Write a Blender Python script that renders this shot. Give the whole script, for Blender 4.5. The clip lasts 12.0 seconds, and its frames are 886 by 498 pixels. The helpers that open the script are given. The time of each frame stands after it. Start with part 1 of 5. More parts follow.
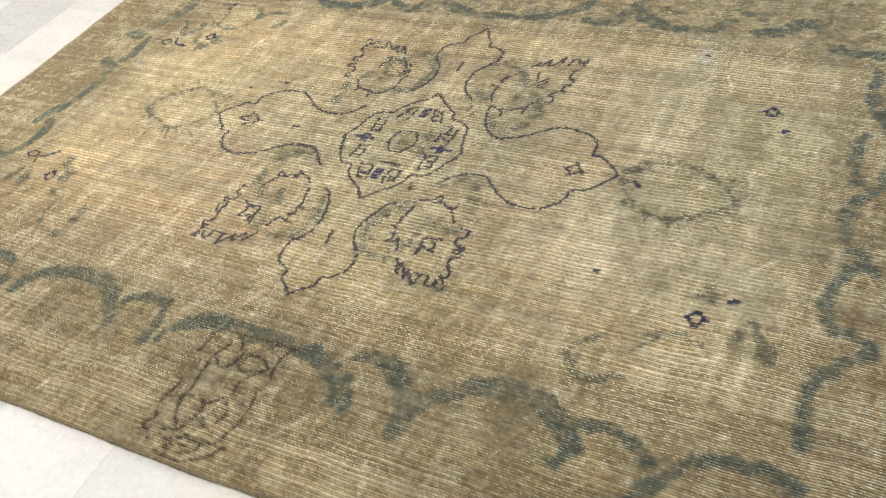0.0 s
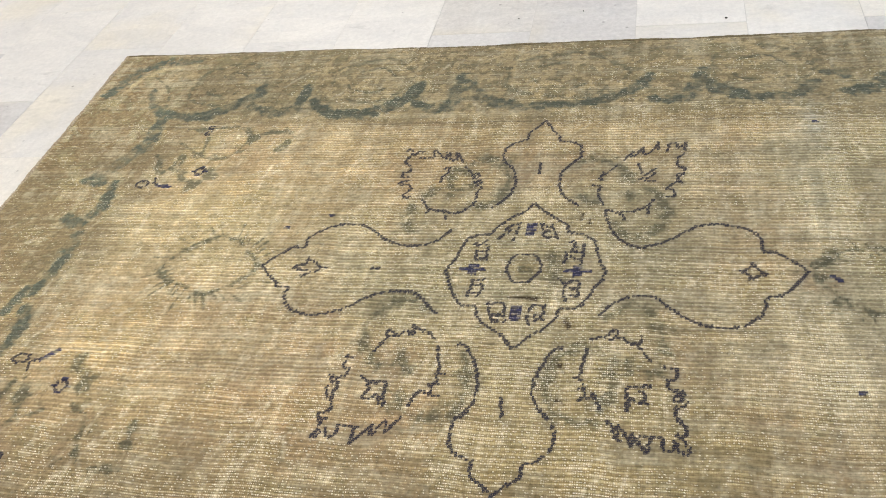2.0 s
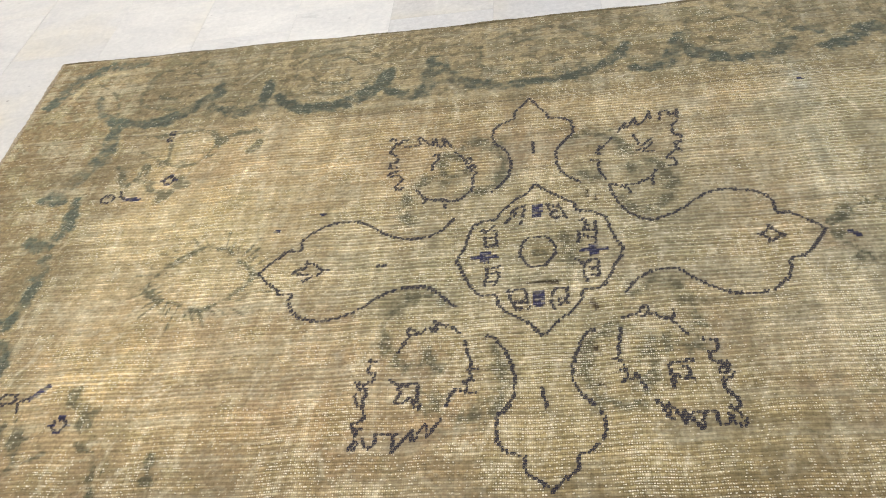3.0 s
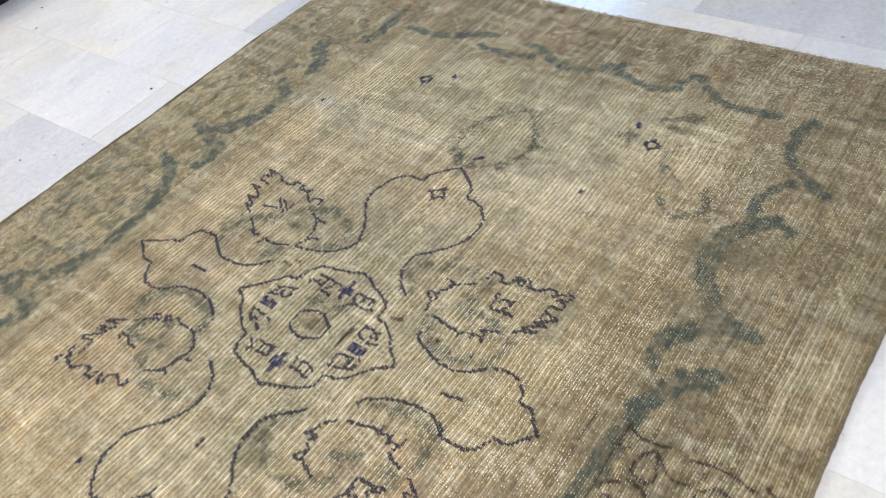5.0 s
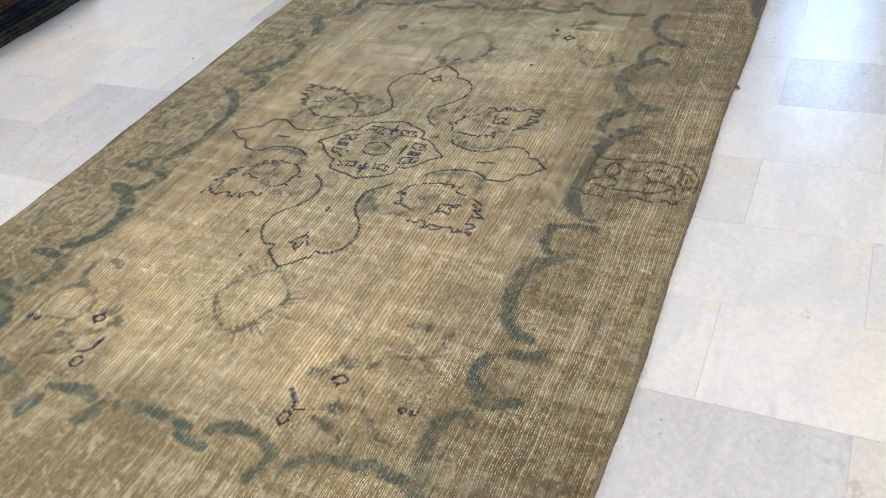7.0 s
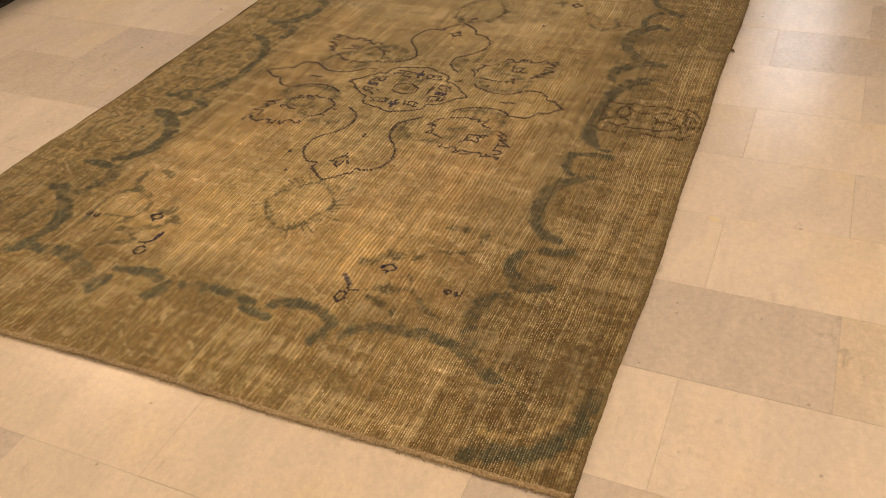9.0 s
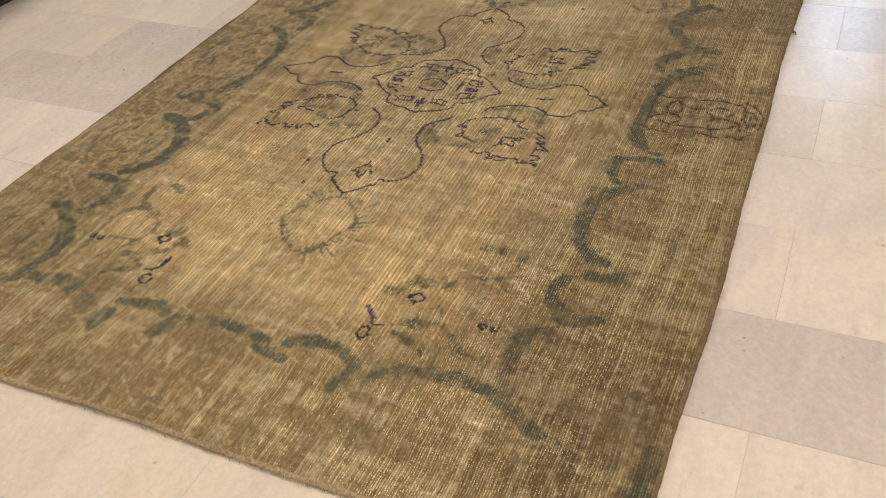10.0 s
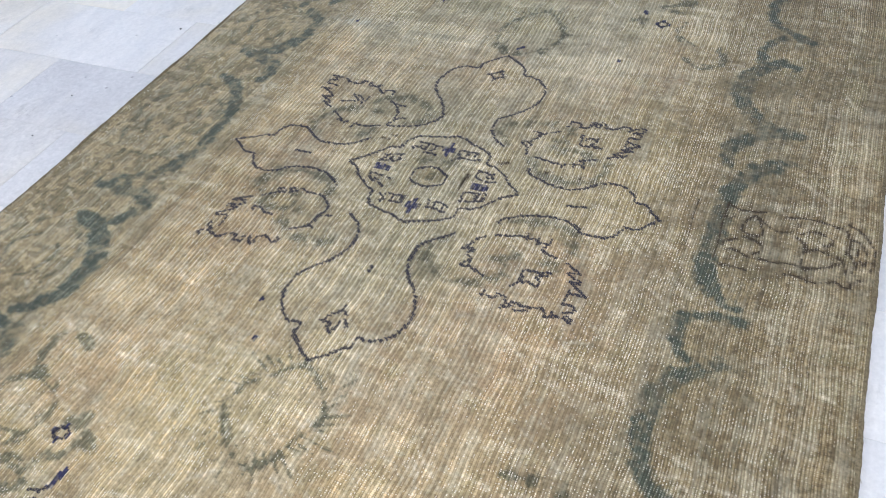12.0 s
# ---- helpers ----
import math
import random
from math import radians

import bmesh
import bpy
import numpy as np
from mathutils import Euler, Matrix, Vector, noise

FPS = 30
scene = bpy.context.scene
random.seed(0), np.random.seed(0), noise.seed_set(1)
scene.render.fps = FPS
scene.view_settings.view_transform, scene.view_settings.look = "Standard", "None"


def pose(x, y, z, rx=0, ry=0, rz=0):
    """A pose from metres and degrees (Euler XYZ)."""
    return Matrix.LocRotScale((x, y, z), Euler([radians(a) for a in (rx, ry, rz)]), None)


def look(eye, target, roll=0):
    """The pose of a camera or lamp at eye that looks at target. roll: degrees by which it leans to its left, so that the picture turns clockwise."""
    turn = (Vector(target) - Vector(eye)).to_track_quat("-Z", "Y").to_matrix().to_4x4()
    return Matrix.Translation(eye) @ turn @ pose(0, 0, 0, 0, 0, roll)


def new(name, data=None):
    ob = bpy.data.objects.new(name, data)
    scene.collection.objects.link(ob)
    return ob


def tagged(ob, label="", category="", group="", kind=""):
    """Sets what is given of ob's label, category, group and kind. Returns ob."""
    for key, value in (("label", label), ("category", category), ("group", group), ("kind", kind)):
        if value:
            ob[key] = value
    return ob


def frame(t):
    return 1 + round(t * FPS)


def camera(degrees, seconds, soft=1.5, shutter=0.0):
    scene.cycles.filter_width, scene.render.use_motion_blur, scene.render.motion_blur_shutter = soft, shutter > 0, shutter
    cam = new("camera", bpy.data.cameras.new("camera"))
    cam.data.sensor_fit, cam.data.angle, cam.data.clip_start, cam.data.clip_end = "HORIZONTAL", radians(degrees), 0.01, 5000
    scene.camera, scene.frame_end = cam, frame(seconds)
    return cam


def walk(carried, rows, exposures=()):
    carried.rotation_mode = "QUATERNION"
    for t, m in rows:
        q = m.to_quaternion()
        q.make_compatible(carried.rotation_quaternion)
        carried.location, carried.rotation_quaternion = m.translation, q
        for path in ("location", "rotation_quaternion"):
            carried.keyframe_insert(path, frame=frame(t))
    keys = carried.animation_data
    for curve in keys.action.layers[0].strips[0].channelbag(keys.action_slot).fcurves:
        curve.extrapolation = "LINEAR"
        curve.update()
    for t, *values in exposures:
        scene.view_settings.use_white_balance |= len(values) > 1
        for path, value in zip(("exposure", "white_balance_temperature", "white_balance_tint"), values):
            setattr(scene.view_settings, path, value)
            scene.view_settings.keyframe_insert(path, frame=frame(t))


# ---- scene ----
cam = camera(53.9, 12.0, 0.95, 0.2)
PATH = [
    (0, (1.134, -1.494, 1.336), (0.285, -0.293, -0.019), -13.0),
    (0.3, (0.971, -1.422, 1.307), (0.125, -0.188, -0.02), -14.9),
    (0.5, (0.877, -1.397, 1.326), (0.067, -0.127, 0.01), -14.7),
    (1, (0.699, -1.377, 1.322), (0.032, -0.028, 0.006), -13.7),
    (1.5, (0.463, -1.431, 1.329), (-0.072, -0.014, 0.024), -12.2),
    (2, (0.29, -1.35, 1.303), (-0.179, 0.09, -0.003), -11.1),
    (2.5, (0.173, -1.322, 1.287), (-0.213, 0.112, -0.053), -10.9),
    (2.7, (0.137, -1.337, 1.287), (-0.215, 0.101, -0.058), -11.2),
    (4.3, (-0.326, -1.02, 1.284), (0.201, 0.25, -0.169), -9.8),
    (4.5, (-0.421, -1.015, 1.299), (0.31, 0.166, -0.14), -9.0),
    (5, (-0.686, -1.096, 1.384), (0.351, -0.095, -0.003), -11.4),
    (5.5, (-1.038, -1.214, 1.416), (0.167, -0.233, 0.156), -11.3),
    (5.8, (-1.269, -1.221, 1.416), (0.008, -0.294, 0.188), -10.0),
    (6, (-1.403, -1.223, 1.421), (-0.108, -0.32, 0.193), -10.1),
    (6.5, (-1.724, -1.254, 1.445), (-0.394, -0.422, 0.205), -10.6),
    (7, (-2.014, -1.332, 1.457), (-0.646, -0.546, 0.228), -9.4),
    (7.5, (-2.243, -1.339, 1.484), (-0.805, -0.616, 0.296), -5.7),
    (7.7, (-2.361, -1.331, 1.489), (-0.898, -0.634, 0.317), -5.1),
    (9.3, (-2.442, -1.259, 1.393), (-1.022, -0.555, 0.173), -4.9),
    (9.5, (-2.373, -1.248, 1.398), (-0.974, -0.517, 0.17), -6.1),
    (10, (-2.19, -1.168, 1.369), (-0.835, -0.414, 0.107), -7.6),
    (10.5, (-1.97, -1.0, 1.363), (-0.617, -0.302, 0.066), -7.7),
    (11, (-1.745, -0.897, 1.332), (-0.421, -0.224, -0.007), -6.7),
    (11.5, (-1.526, -0.836, 1.304), (-0.245, -0.145, -0.067), -7.1),
    (12, (-1.461, -0.805, 1.339), (-0.176, -0.103, -0.025), -7.2),
]
EXPOSURES = [(0, 0.15, 6150, 10), (2.5, -0.02, 6100, 10), (4.5, 0.02, 5800, 11), (5.0, 0.09, 5650, 12), (5.5, 0.02, 5850, 12), (6.2, -0.14, 5850, 12), (7.1, -0.2, 5850, 12), (7.7, -0.32, 6200, 13), (9.3, -0.92, 13500, 30), (9.7, -0.80, 10500, 24), (10.2, -0.46, 6700, 15), (10.6, -0.39, 5350, 13), (11.2, -0.14, 5350, 12), (12.0, -0.05, 5250, 13)]
WINDOW_W, PANEL_W, PANEL_GLOW_S, MARBLE_ROUGH = 27, 52, 4.0, 0.21
FIELD, FIELD_GOLD, FIELD_OLIVE, CREAM, TAN = (0.40, 0.350, 0.224), (0.45, 0.362, 0.198), (0.272, 0.240, 0.132), (0.54, 0.49, 0.355), (0.435, 0.318, 0.190)
BORDER, END_BROWN, STRAW, STRIP_BROWN, MEDALLION = (0.172, 0.134, 0.071), (0.150, 0.096, 0.042), (0.43, 0.355, 0.21), (0.285, 0.226, 0.122), (0.350, 0.336, 0.238)
SAGE, PALE, TEAL, LEAF = (0.15, 0.133, 0.078), (0.145, 0.14, 0.092), (0.080, 0.094, 0.072), (0.105, 0.106, 0.069)
BROWN, NAVY, NAVY_HALO, INK = (0.05, 0.036, 0.02), (0.010, 0.010, 0.024), (0.2, 0.19, 0.17), (0.014, 0.017, 0.075)
SCUFF = (0.60, 0.55, 0.43)
COTTON, RIB, GROOVE_SHADE = (0.84, 0.78, 0.63), 0.0004, 0.85
STACK = (1.08, 2.18)
GREY_AT = {(-1, -1): True, (1, -5): True, (1, -6): True, (-4, -4): True, (-4, -5): True, (2, -5): True, (-3, -5): False, (-2, -4): False, (0, 0): False, (0, -1): False, (1, -1): False, (1, -4): False}
walk(cam, [(t, look(e, g, r)) for t, e, g, r in PATH], EXPOSURES)

# ---- world and light ----
world = bpy.data.worlds.new("sky")
scene.world = world
world.use_nodes = True
wn = world.node_tree.nodes
sky = wn.new("ShaderNodeTexSky")
sky.sky_type, sky.sun_disc = "NISHITA", False
sky.sun_elevation, sky.sun_rotation = radians(35), radians(120)
wn["Background"].inputs["Strength"].default_value = 0.1
world.cycles.sampling_method = "NONE"
world.node_tree.links.new(sky.outputs["Color"], wn["Background"].inputs["Color"])

CEIL = 3.0
X0, X1, Y0, Y1 = -4.6, 4.8, -4.2, 4.6          # inner faces of the room
WINDOWS = [(-1.42, -0.78, 1.2, 2.65), (1.8, 2.95, 1.2, 2.4)]   # openings in the east wall: y from, to, z from, to


def area(name, m, sx, sy, watts, colour):
    d = bpy.data.lights.new(name, "AREA")
    d.shape, d.size, d.size_y, d.energy, d.color = "RECTANGLE", sx, sy, watts, colour
    ob = new(name, d)
    ob.matrix_world = m
    return ob


for y0, y1, z0, z1 in WINDOWS:
    ym, zm = (y0 + y1) / 2, (z0 + z1) / 2
    area("window_daylight", look((X1 + 0.12, ym, zm), (X1 - 1, ym, zm - 0.2)), y1 - y0, z1 - z0, WINDOW_W * (y1 - y0) * (z1 - z0), (0.43, 0.67, 1.0))

PANELS = [(-3.0, -1.7), (-0.5, -1.7), (-1.8, 3.2), (1.0, 3.2)]
for x, y in PANELS:
    area("panel_light", look((x, y, CEIL - 0.07), (x, y + 0.001, 0)), 0.56, 1.16, PANEL_W, (1.0, 0.93, 0.84))


# ---- materials ----
def material(name, rough=0.6, metal=0.0):
    m = bpy.data.materials.new(name)
    m.use_nodes = True
    nt = m.node_tree
    b = nt.nodes["Principled BSDF"]
    b.inputs["Roughness"].default_value, b.inputs["Metallic"].default_value = rough, metal
    return m, nt, b


def node(nt, kind, links=(), **values):
    n = nt.nodes.new("ShaderNode" + kind)
    for k, v in values.items():
        if k in n.inputs:
            n.inputs[k].default_value = v
        else:
            setattr(n, k, v)
    for out, into in links:
        nt.links.new(out, n.inputs[into])
    return n


def ramp(nt, fac, stops):
    n = nt.nodes.new("ShaderNodeValToRGB")
    e = n.color_ramp.elements
    while len(e) < len(stops):
        e.new(0.5)
    for el, (p, c) in zip(e, stops):
        el.position, el.color = p, (*c, 1)
    nt.links.new(fac, n.inputs["Fac"])
    return n


def mix(nt, fac, a, b, how="MIX"):
    n = nt.nodes.new("ShaderNodeMix")
    n.data_type, n.blend_type = "RGBA", how
    for v, i in ((fac, 0), (a, 6), (b, 7)):
        if hasattr(v, "is_linked"):
            nt.links.new(v, n.inputs[i])
        else:
            n.inputs[i].default_value = v if i == 0 else (*v, 1)
    return n.outputs[2]


def bump(nt, b, height, strength, distance):
    n = node(nt, "Bump", [(height, "Height")], Strength=strength, Distance=distance)
    nt.links.new(n.outputs["Normal"], b.inputs["Normal"])


def math_node(nt, how, a, c=None, clamp=False):
    n = nt.nodes.new("ShaderNodeMath")
    n.operation, n.use_clamp = how, clamp
    for v, k in ((a, 0), (c, 1)):
        if v is None:
            continue
        if hasattr(v, "is_linked"):
            nt.links.new(v, n.inputs[k])
        else:
            n.inputs[k].default_value = v
    return n.outputs[0]


def step(nt, value, lo, hi, to0=0.0, to1=1.0):
    n = nt.nodes.new("ShaderNodeMapRange")
    n.interpolation_type = "SMOOTHSTEP"
    nt.links.new(value, n.inputs[0])
    for k, v in zip((1, 2, 3, 4), (lo, hi, to0, to1)):
        n.inputs[k].default_value = v
    return n.outputs[0]


def rug_pile_material():
    """Dyed wool knots in ribs, dark foundation and painted shade in the grooves between them, and bare cotton on the
    crests where the wool is worn away.
    """
    m, nt, b = material("worn_wool_pile", 0.92)
    a = node(nt, "Attribute", attribute_name="dye")
    worn = node(nt, "Attribute", attribute_name="wear").outputs["Fac"]
    uv = node(nt, "UVMap", uv_map="weave").outputs["UV"]
    wob = node(nt, "TexNoise", [(uv, "Vector")], Scale=0.35, Detail=2.0)
    xyz = node(nt, "SeparateXYZ", [(uv, "Vector")])
    v_in = math_node(nt, "ADD", xyz.outputs["Y"], math_node(nt, "MULTIPLY", math_node(nt, "SUBTRACT", wob.outputs["Fac"], 0.5), 0.2))
    drift = node(nt, "TexNoise", [(uv, "Vector")], Scale=0.6, Detail=2.0)
    u_in = math_node(nt, "ADD", xyz.outputs["X"], math_node(nt, "MULTIPLY", drift.outputs["Fac"], 1.3))
    fu, fv = math_node(nt, "FRACT", u_in), math_node(nt, "FRACT", v_in)
    cell = node(nt, "CombineXYZ", [(math_node(nt, "FLOOR", u_in), "X"), (math_node(nt, "FLOOR", v_in), "Y")])
    white = node(nt, "TexWhiteNoise", [(cell.outputs[0], "Vector")], noise_dimensions="2D")
    chance = white.outputs["Value"]
    odd = node(nt, "SeparateColor", [(white.outputs["Color"], "Color")])
    du = math_node(nt, "ABSOLUTE", math_node(nt, "SUBTRACT", fu, 0.5))
    # the ribs are uneven: stretches of a few knots lie higher or lower, some closed, some open
    stagger = node(nt, "TexWhiteNoise", [(math_node(nt, "FLOOR", v_in), "W")], noise_dimensions="1D").outputs["Value"]
    reach = math_node(nt, "FLOOR", math_node(nt, "ADD", math_node(nt, "MULTIPLY", u_in, 0.21), math_node(nt, "MULTIPLY", stagger, 5.0)))
    run = node(nt, "CombineXYZ", [(reach, "X"), (math_node(nt, "FLOOR", v_in), "Y")])
    loose = node(nt, "SeparateColor", [(node(nt, "TexWhiteNoise", [(run.outputs[0], "Vector")], noise_dimensions="2D").outputs["Color"], "Color")])
    shift = math_node(nt, "MULTIPLY", math_node(nt, "SUBTRACT", loose.outputs["Red"], 0.5), 0.22)
    dv = math_node(nt, "ABSOLUTE", math_node(nt, "ADD", math_node(nt, "SUBTRACT", fv, 0.5), shift))
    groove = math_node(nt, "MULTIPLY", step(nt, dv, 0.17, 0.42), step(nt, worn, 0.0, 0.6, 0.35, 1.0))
    even_shade = node(nt, "Attribute", attribute_name="even_shade").outputs["Fac"]
    groove = math_node(nt, "MULTIPLY", groove, math_node(nt, "SUBTRACT", 0.95, math_node(nt, "MULTIPLY", even_shade, 1.0)))
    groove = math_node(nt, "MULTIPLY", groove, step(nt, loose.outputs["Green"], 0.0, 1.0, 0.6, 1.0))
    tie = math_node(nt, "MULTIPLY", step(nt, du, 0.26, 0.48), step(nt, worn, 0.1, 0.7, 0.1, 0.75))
    co = node(nt, "TexCoord")
    fine = node(nt, "TexNoise", [(co.outputs["Object"], "Vector")], Scale=150.0, Detail=2.0)
    f = ramp(nt, fine.outputs["Fac"], [(0.3, (0.8, 0.8, 0.8)), (0.7, (1.2, 1.2, 1.2))])
    c = mix(nt, 1.0, a.outputs["Color"], f.outputs["Color"], "MULTIPLY")
    lay_bare = math_node(nt, "LESS_THAN", chance, math_node(nt, "MULTIPLY", worn, 1.0))
    wide = math_node(nt, "ADD", du, math_node(nt, "MULTIPLY", odd.outputs["Green"], 0.2))
    thick = math_node(nt, "ADD", dv, math_node(nt, "MULTIPLY", odd.outputs["Blue"], 0.14))
    dot = math_node(nt, "MULTIPLY", math_node(nt, "MULTIPLY", step(nt, wide, 0.34, 0.50, 1.0, 0.0), step(nt, thick, 0.12, 0.30, 1.0, 0.0)), lay_bare)
    dot = math_node(nt, "MULTIPLY", dot, step(nt, odd.outputs["Blue"], 0.2, 1.0, 1.0, 0.45))
    line = math_node(nt, "MULTIPLY", step(nt, fv, 0.22, 0.32), step(nt, fv, 0.95, 1.0, 1.0, 0.0))
    tooth = math_node(nt, "MULTIPLY", math_node(nt, "MULTIPLY", step(nt, du, 0.32, 0.42, 1.0, 0.0), step(nt, fv, 0.0, 0.06)), step(nt, fv, 0.5, 0.6, 1.0, 0.0))
    drawn = math_node(nt, "MAXIMUM", line, tooth)
    light = node(nt, "Attribute", attribute_name="cotton").outputs["Fac"]
    # every second rib painted darker, as if shaded on a deeper warp; mesh stays level
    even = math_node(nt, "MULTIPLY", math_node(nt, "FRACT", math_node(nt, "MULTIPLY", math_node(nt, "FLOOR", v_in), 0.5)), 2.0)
    c = mix(nt, math_node(nt, "MULTIPLY", even, even_shade), c, mix(nt, 1.0, c, (0.47, 0.415, 0.325), "MULTIPLY"))
    # Crests paler with wear; grooves and knot gaps darkened, their shade put into colour.
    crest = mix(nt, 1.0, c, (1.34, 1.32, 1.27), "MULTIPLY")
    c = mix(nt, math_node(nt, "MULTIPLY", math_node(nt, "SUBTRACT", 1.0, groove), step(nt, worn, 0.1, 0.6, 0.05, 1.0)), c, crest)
    c = mix(nt, math_node(nt, "MULTIPLY", groove, GROOVE_SHADE), c, mix(nt, 1.0, c, (0.20, 0.165, 0.105), "MULTIPLY"))
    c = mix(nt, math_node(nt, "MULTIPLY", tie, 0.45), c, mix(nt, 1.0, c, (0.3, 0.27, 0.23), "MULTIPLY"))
    c = mix(nt, math_node(nt, "MULTIPLY", dot, light), c, COTTON)
    outline = step(nt, node(nt, "Attribute", attribute_name="outline").outputs["Fac"], 0.3, 0.6)
    c = mix(nt, math_node(nt, "MULTIPLY", math_node(nt, "MULTIPLY", outline, drawn), 0.95), c, NAVY)
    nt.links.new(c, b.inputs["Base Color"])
    b.inputs["Sheen Weight"].default_value = 0.08
    b.inputs["Sheen Roughness"].default_value = 0.5
    b.inputs["Specular IOR Level"].default_value = 0.25
    h = math_node(nt, "SUBTRACT", math_node(nt, "MULTIPLY", fine.outputs["Fac"], 0.3), math_node(nt, "ADD", groove, math_node(nt, "MULTIPLY", tie, 0.5)))
    bump(nt, b, h, 0.3, 0.0010)
    return m


def yarn_material(name, dark, light, scale=180.0):
    m, nt, b = material(name, 0.9)
    co = node(nt, "TexCoord")
    n = node(nt, "TexNoise", [(co.outputs["Object"], "Vector")], Scale=scale, Detail=4.0)
    big = node(nt, "TexNoise", [(co.outputs["Object"], "Vector")], Scale=9.0, Detail=3.0)
    c = ramp(nt, n.outputs["Fac"], [(0.32, dark), (0.68, light)])
    g = ramp(nt, big.outputs["Fac"], [(0.3, (0.75, 0.72, 0.7)), (0.7, (1.1, 1.1, 1.1))])
    nt.links.new(mix(nt, 1.0, c.outputs["Color"], g.outputs["Color"], "MULTIPLY"), b.inputs["Base Color"])
    b.inputs["Specular IOR Level"].default_value = 0.2
    bump(nt, b, n.outputs["Fac"], 0.6, 0.003)
    return m


def marble_material(name, base, vein, spot, spotted):
    """Polished marble: cloudy ground, streaks along the slab, and grey spots that gather in some slabs."""
    m, nt, b = material(name, MARBLE_ROUGH)
    co = node(nt, "TexCoord")
    ob = node(nt, "ObjectInfo")
    shift = node(nt, "VectorMath", [(ob.outputs["Location"], 0)], operation="SCALE", Scale=3.7)
    at = node(nt, "VectorMath", [(co.outputs["Object"], 0), (shift.outputs[0], 1)], operation="ADD")
    turn = node(nt, "Mapping", [(at.outputs[0], "Vector")])
    turn.inputs["Rotation"].default_value, turn.inputs["Scale"].default_value = (0, 0, 0.5), (1.0, 2.2, 1.0)
    cloud = node(nt, "TexNoise", [(turn.outputs[0], "Vector")], Scale=4.0, Detail=9.0, Roughness=0.66, Distortion=0.8)
    fleck = node(nt, "TexNoise", [(turn.outputs[0], "Vector")], Scale=15.0, Detail=6.0, Roughness=0.62, Distortion=0.7)
    long = node(nt, "Mapping", [(at.outputs[0], "Vector")])
    long.inputs["Rotation"].default_value, long.inputs["Scale"].default_value = (0, 0, 0.25), (7.0, 1.2, 1.0)
    seam = node(nt, "TexNoise", [(long.outputs[0], "Vector")], Scale=5.0, Detail=8.0, Roughness=0.7, Distortion=0.5)
    gather = node(nt, "TexNoise", [(at.outputs[0], "Vector")], Scale=3.0, Detail=3.0)
    grain = node(nt, "TexNoise", [(at.outputs[0], "Vector")], Scale=160.0, Detail=3.0)
    wear = node(nt, "TexNoise", [(at.outputs[0], "Vector")], Scale=22.0, Detail=6.0)
    c = mix(nt, step(nt, cloud.outputs["Fac"], 0.32, 0.66), vein, base)
    much = math_node(nt, "MULTIPLY", step(nt, gather.outputs["Fac"], 0.50, 0.66), spotted)
    f = math_node(nt, "MULTIPLY", step(nt, fleck.outputs["Fac"], 0.28, 0.46, 0.6, 0.0), much)
    v = ramp(nt, ob.outputs["Random"], [(0.0, (0.93, 0.93, 0.935)), (0.35, (0.98, 0.98, 0.985)), (0.7, (1, 1, 1)), (1.0, (1.04, 1.02, 0.97))])
    crystal = node(nt, "TexNoise", [(at.outputs[0], "Vector")], Scale=60.0, Detail=5.0, Roughness=0.65)
    spread = 0.05 + 0.11 * (spotted - 0.6)
    g = ramp(nt, crystal.outputs["Fac"], [(0.32, (1 - spread, 1 - spread, 1 - spread)), (0.68, (1 + spread, 1 + spread * 0.95, 1 + spread * 0.9))])
    g2 = ramp(nt, grain.outputs["Fac"], [(0.3, (0.97, 0.97, 0.97)), (0.7, (1.03, 1.03, 1.03))])
    c = mix(nt, step(nt, seam.outputs["Fac"], 0.5, 0.72, 0.0, 0.25), c, mix(nt, 1.0, c, (0.86, 0.86, 0.87), "MULTIPLY"))
    tint = node(nt, "TexNoise", [(at.outputs[0], "Vector")], Scale=2.3, Detail=4.0)
    c = mix(nt, step(nt, tint.outputs["Fac"], 0.50, 0.70, 0.0, 0.75), c, mix(nt, 1.0, c, (1.04, 1.0, 0.89), "MULTIPLY"))
    c = mix(nt, f, c, spot, "MULTIPLY")
    # small open pits, more of them in the spotted slabs
    pore = node(nt, "TexVoronoi", [(at.outputs[0], "Vector")], Scale=26.0)
    chance = node(nt, "SeparateColor", [(pore.outputs["Color"], "Color")])
    size = math_node(nt, "ADD", pore.outputs["Distance"], math_node(nt, "MULTIPLY", chance.outputs["Green"], 0.14))
    pit = math_node(nt, "MULTIPLY", step(nt, size, 0.10, 0.19, 1.0, 0.0), math_node(nt, "LESS_THAN", chance.outputs["Red"], 0.10 + 0.35 * (spotted - 0.6)))
    c = mix(nt, math_node(nt, "MULTIPLY", pit, 0.75), c, mix(nt, 1.0, c, (0.55, 0.55, 0.55), "MULTIPLY"))
    c = mix(nt, 1.0, c, v.outputs["Color"], "MULTIPLY")
    c = mix(nt, 1.0, c, g.outputs["Color"], "MULTIPLY")
    c = mix(nt, 1.0, c, g2.outputs["Color"], "MULTIPLY")
    nt.links.new(c, b.inputs["Base Color"])
    r = node(nt, "MapRange", [(wear.outputs["Fac"], 0)])
    r.inputs[3].default_value, r.inputs[4].default_value = MARBLE_ROUGH - 0.02, MARBLE_ROUGH + 0.06
    nt.links.new(r.outputs[0], b.inputs["Roughness"])
    bump(nt, b, wear.outputs["Fac"], 0.05, 0.003)
    return m


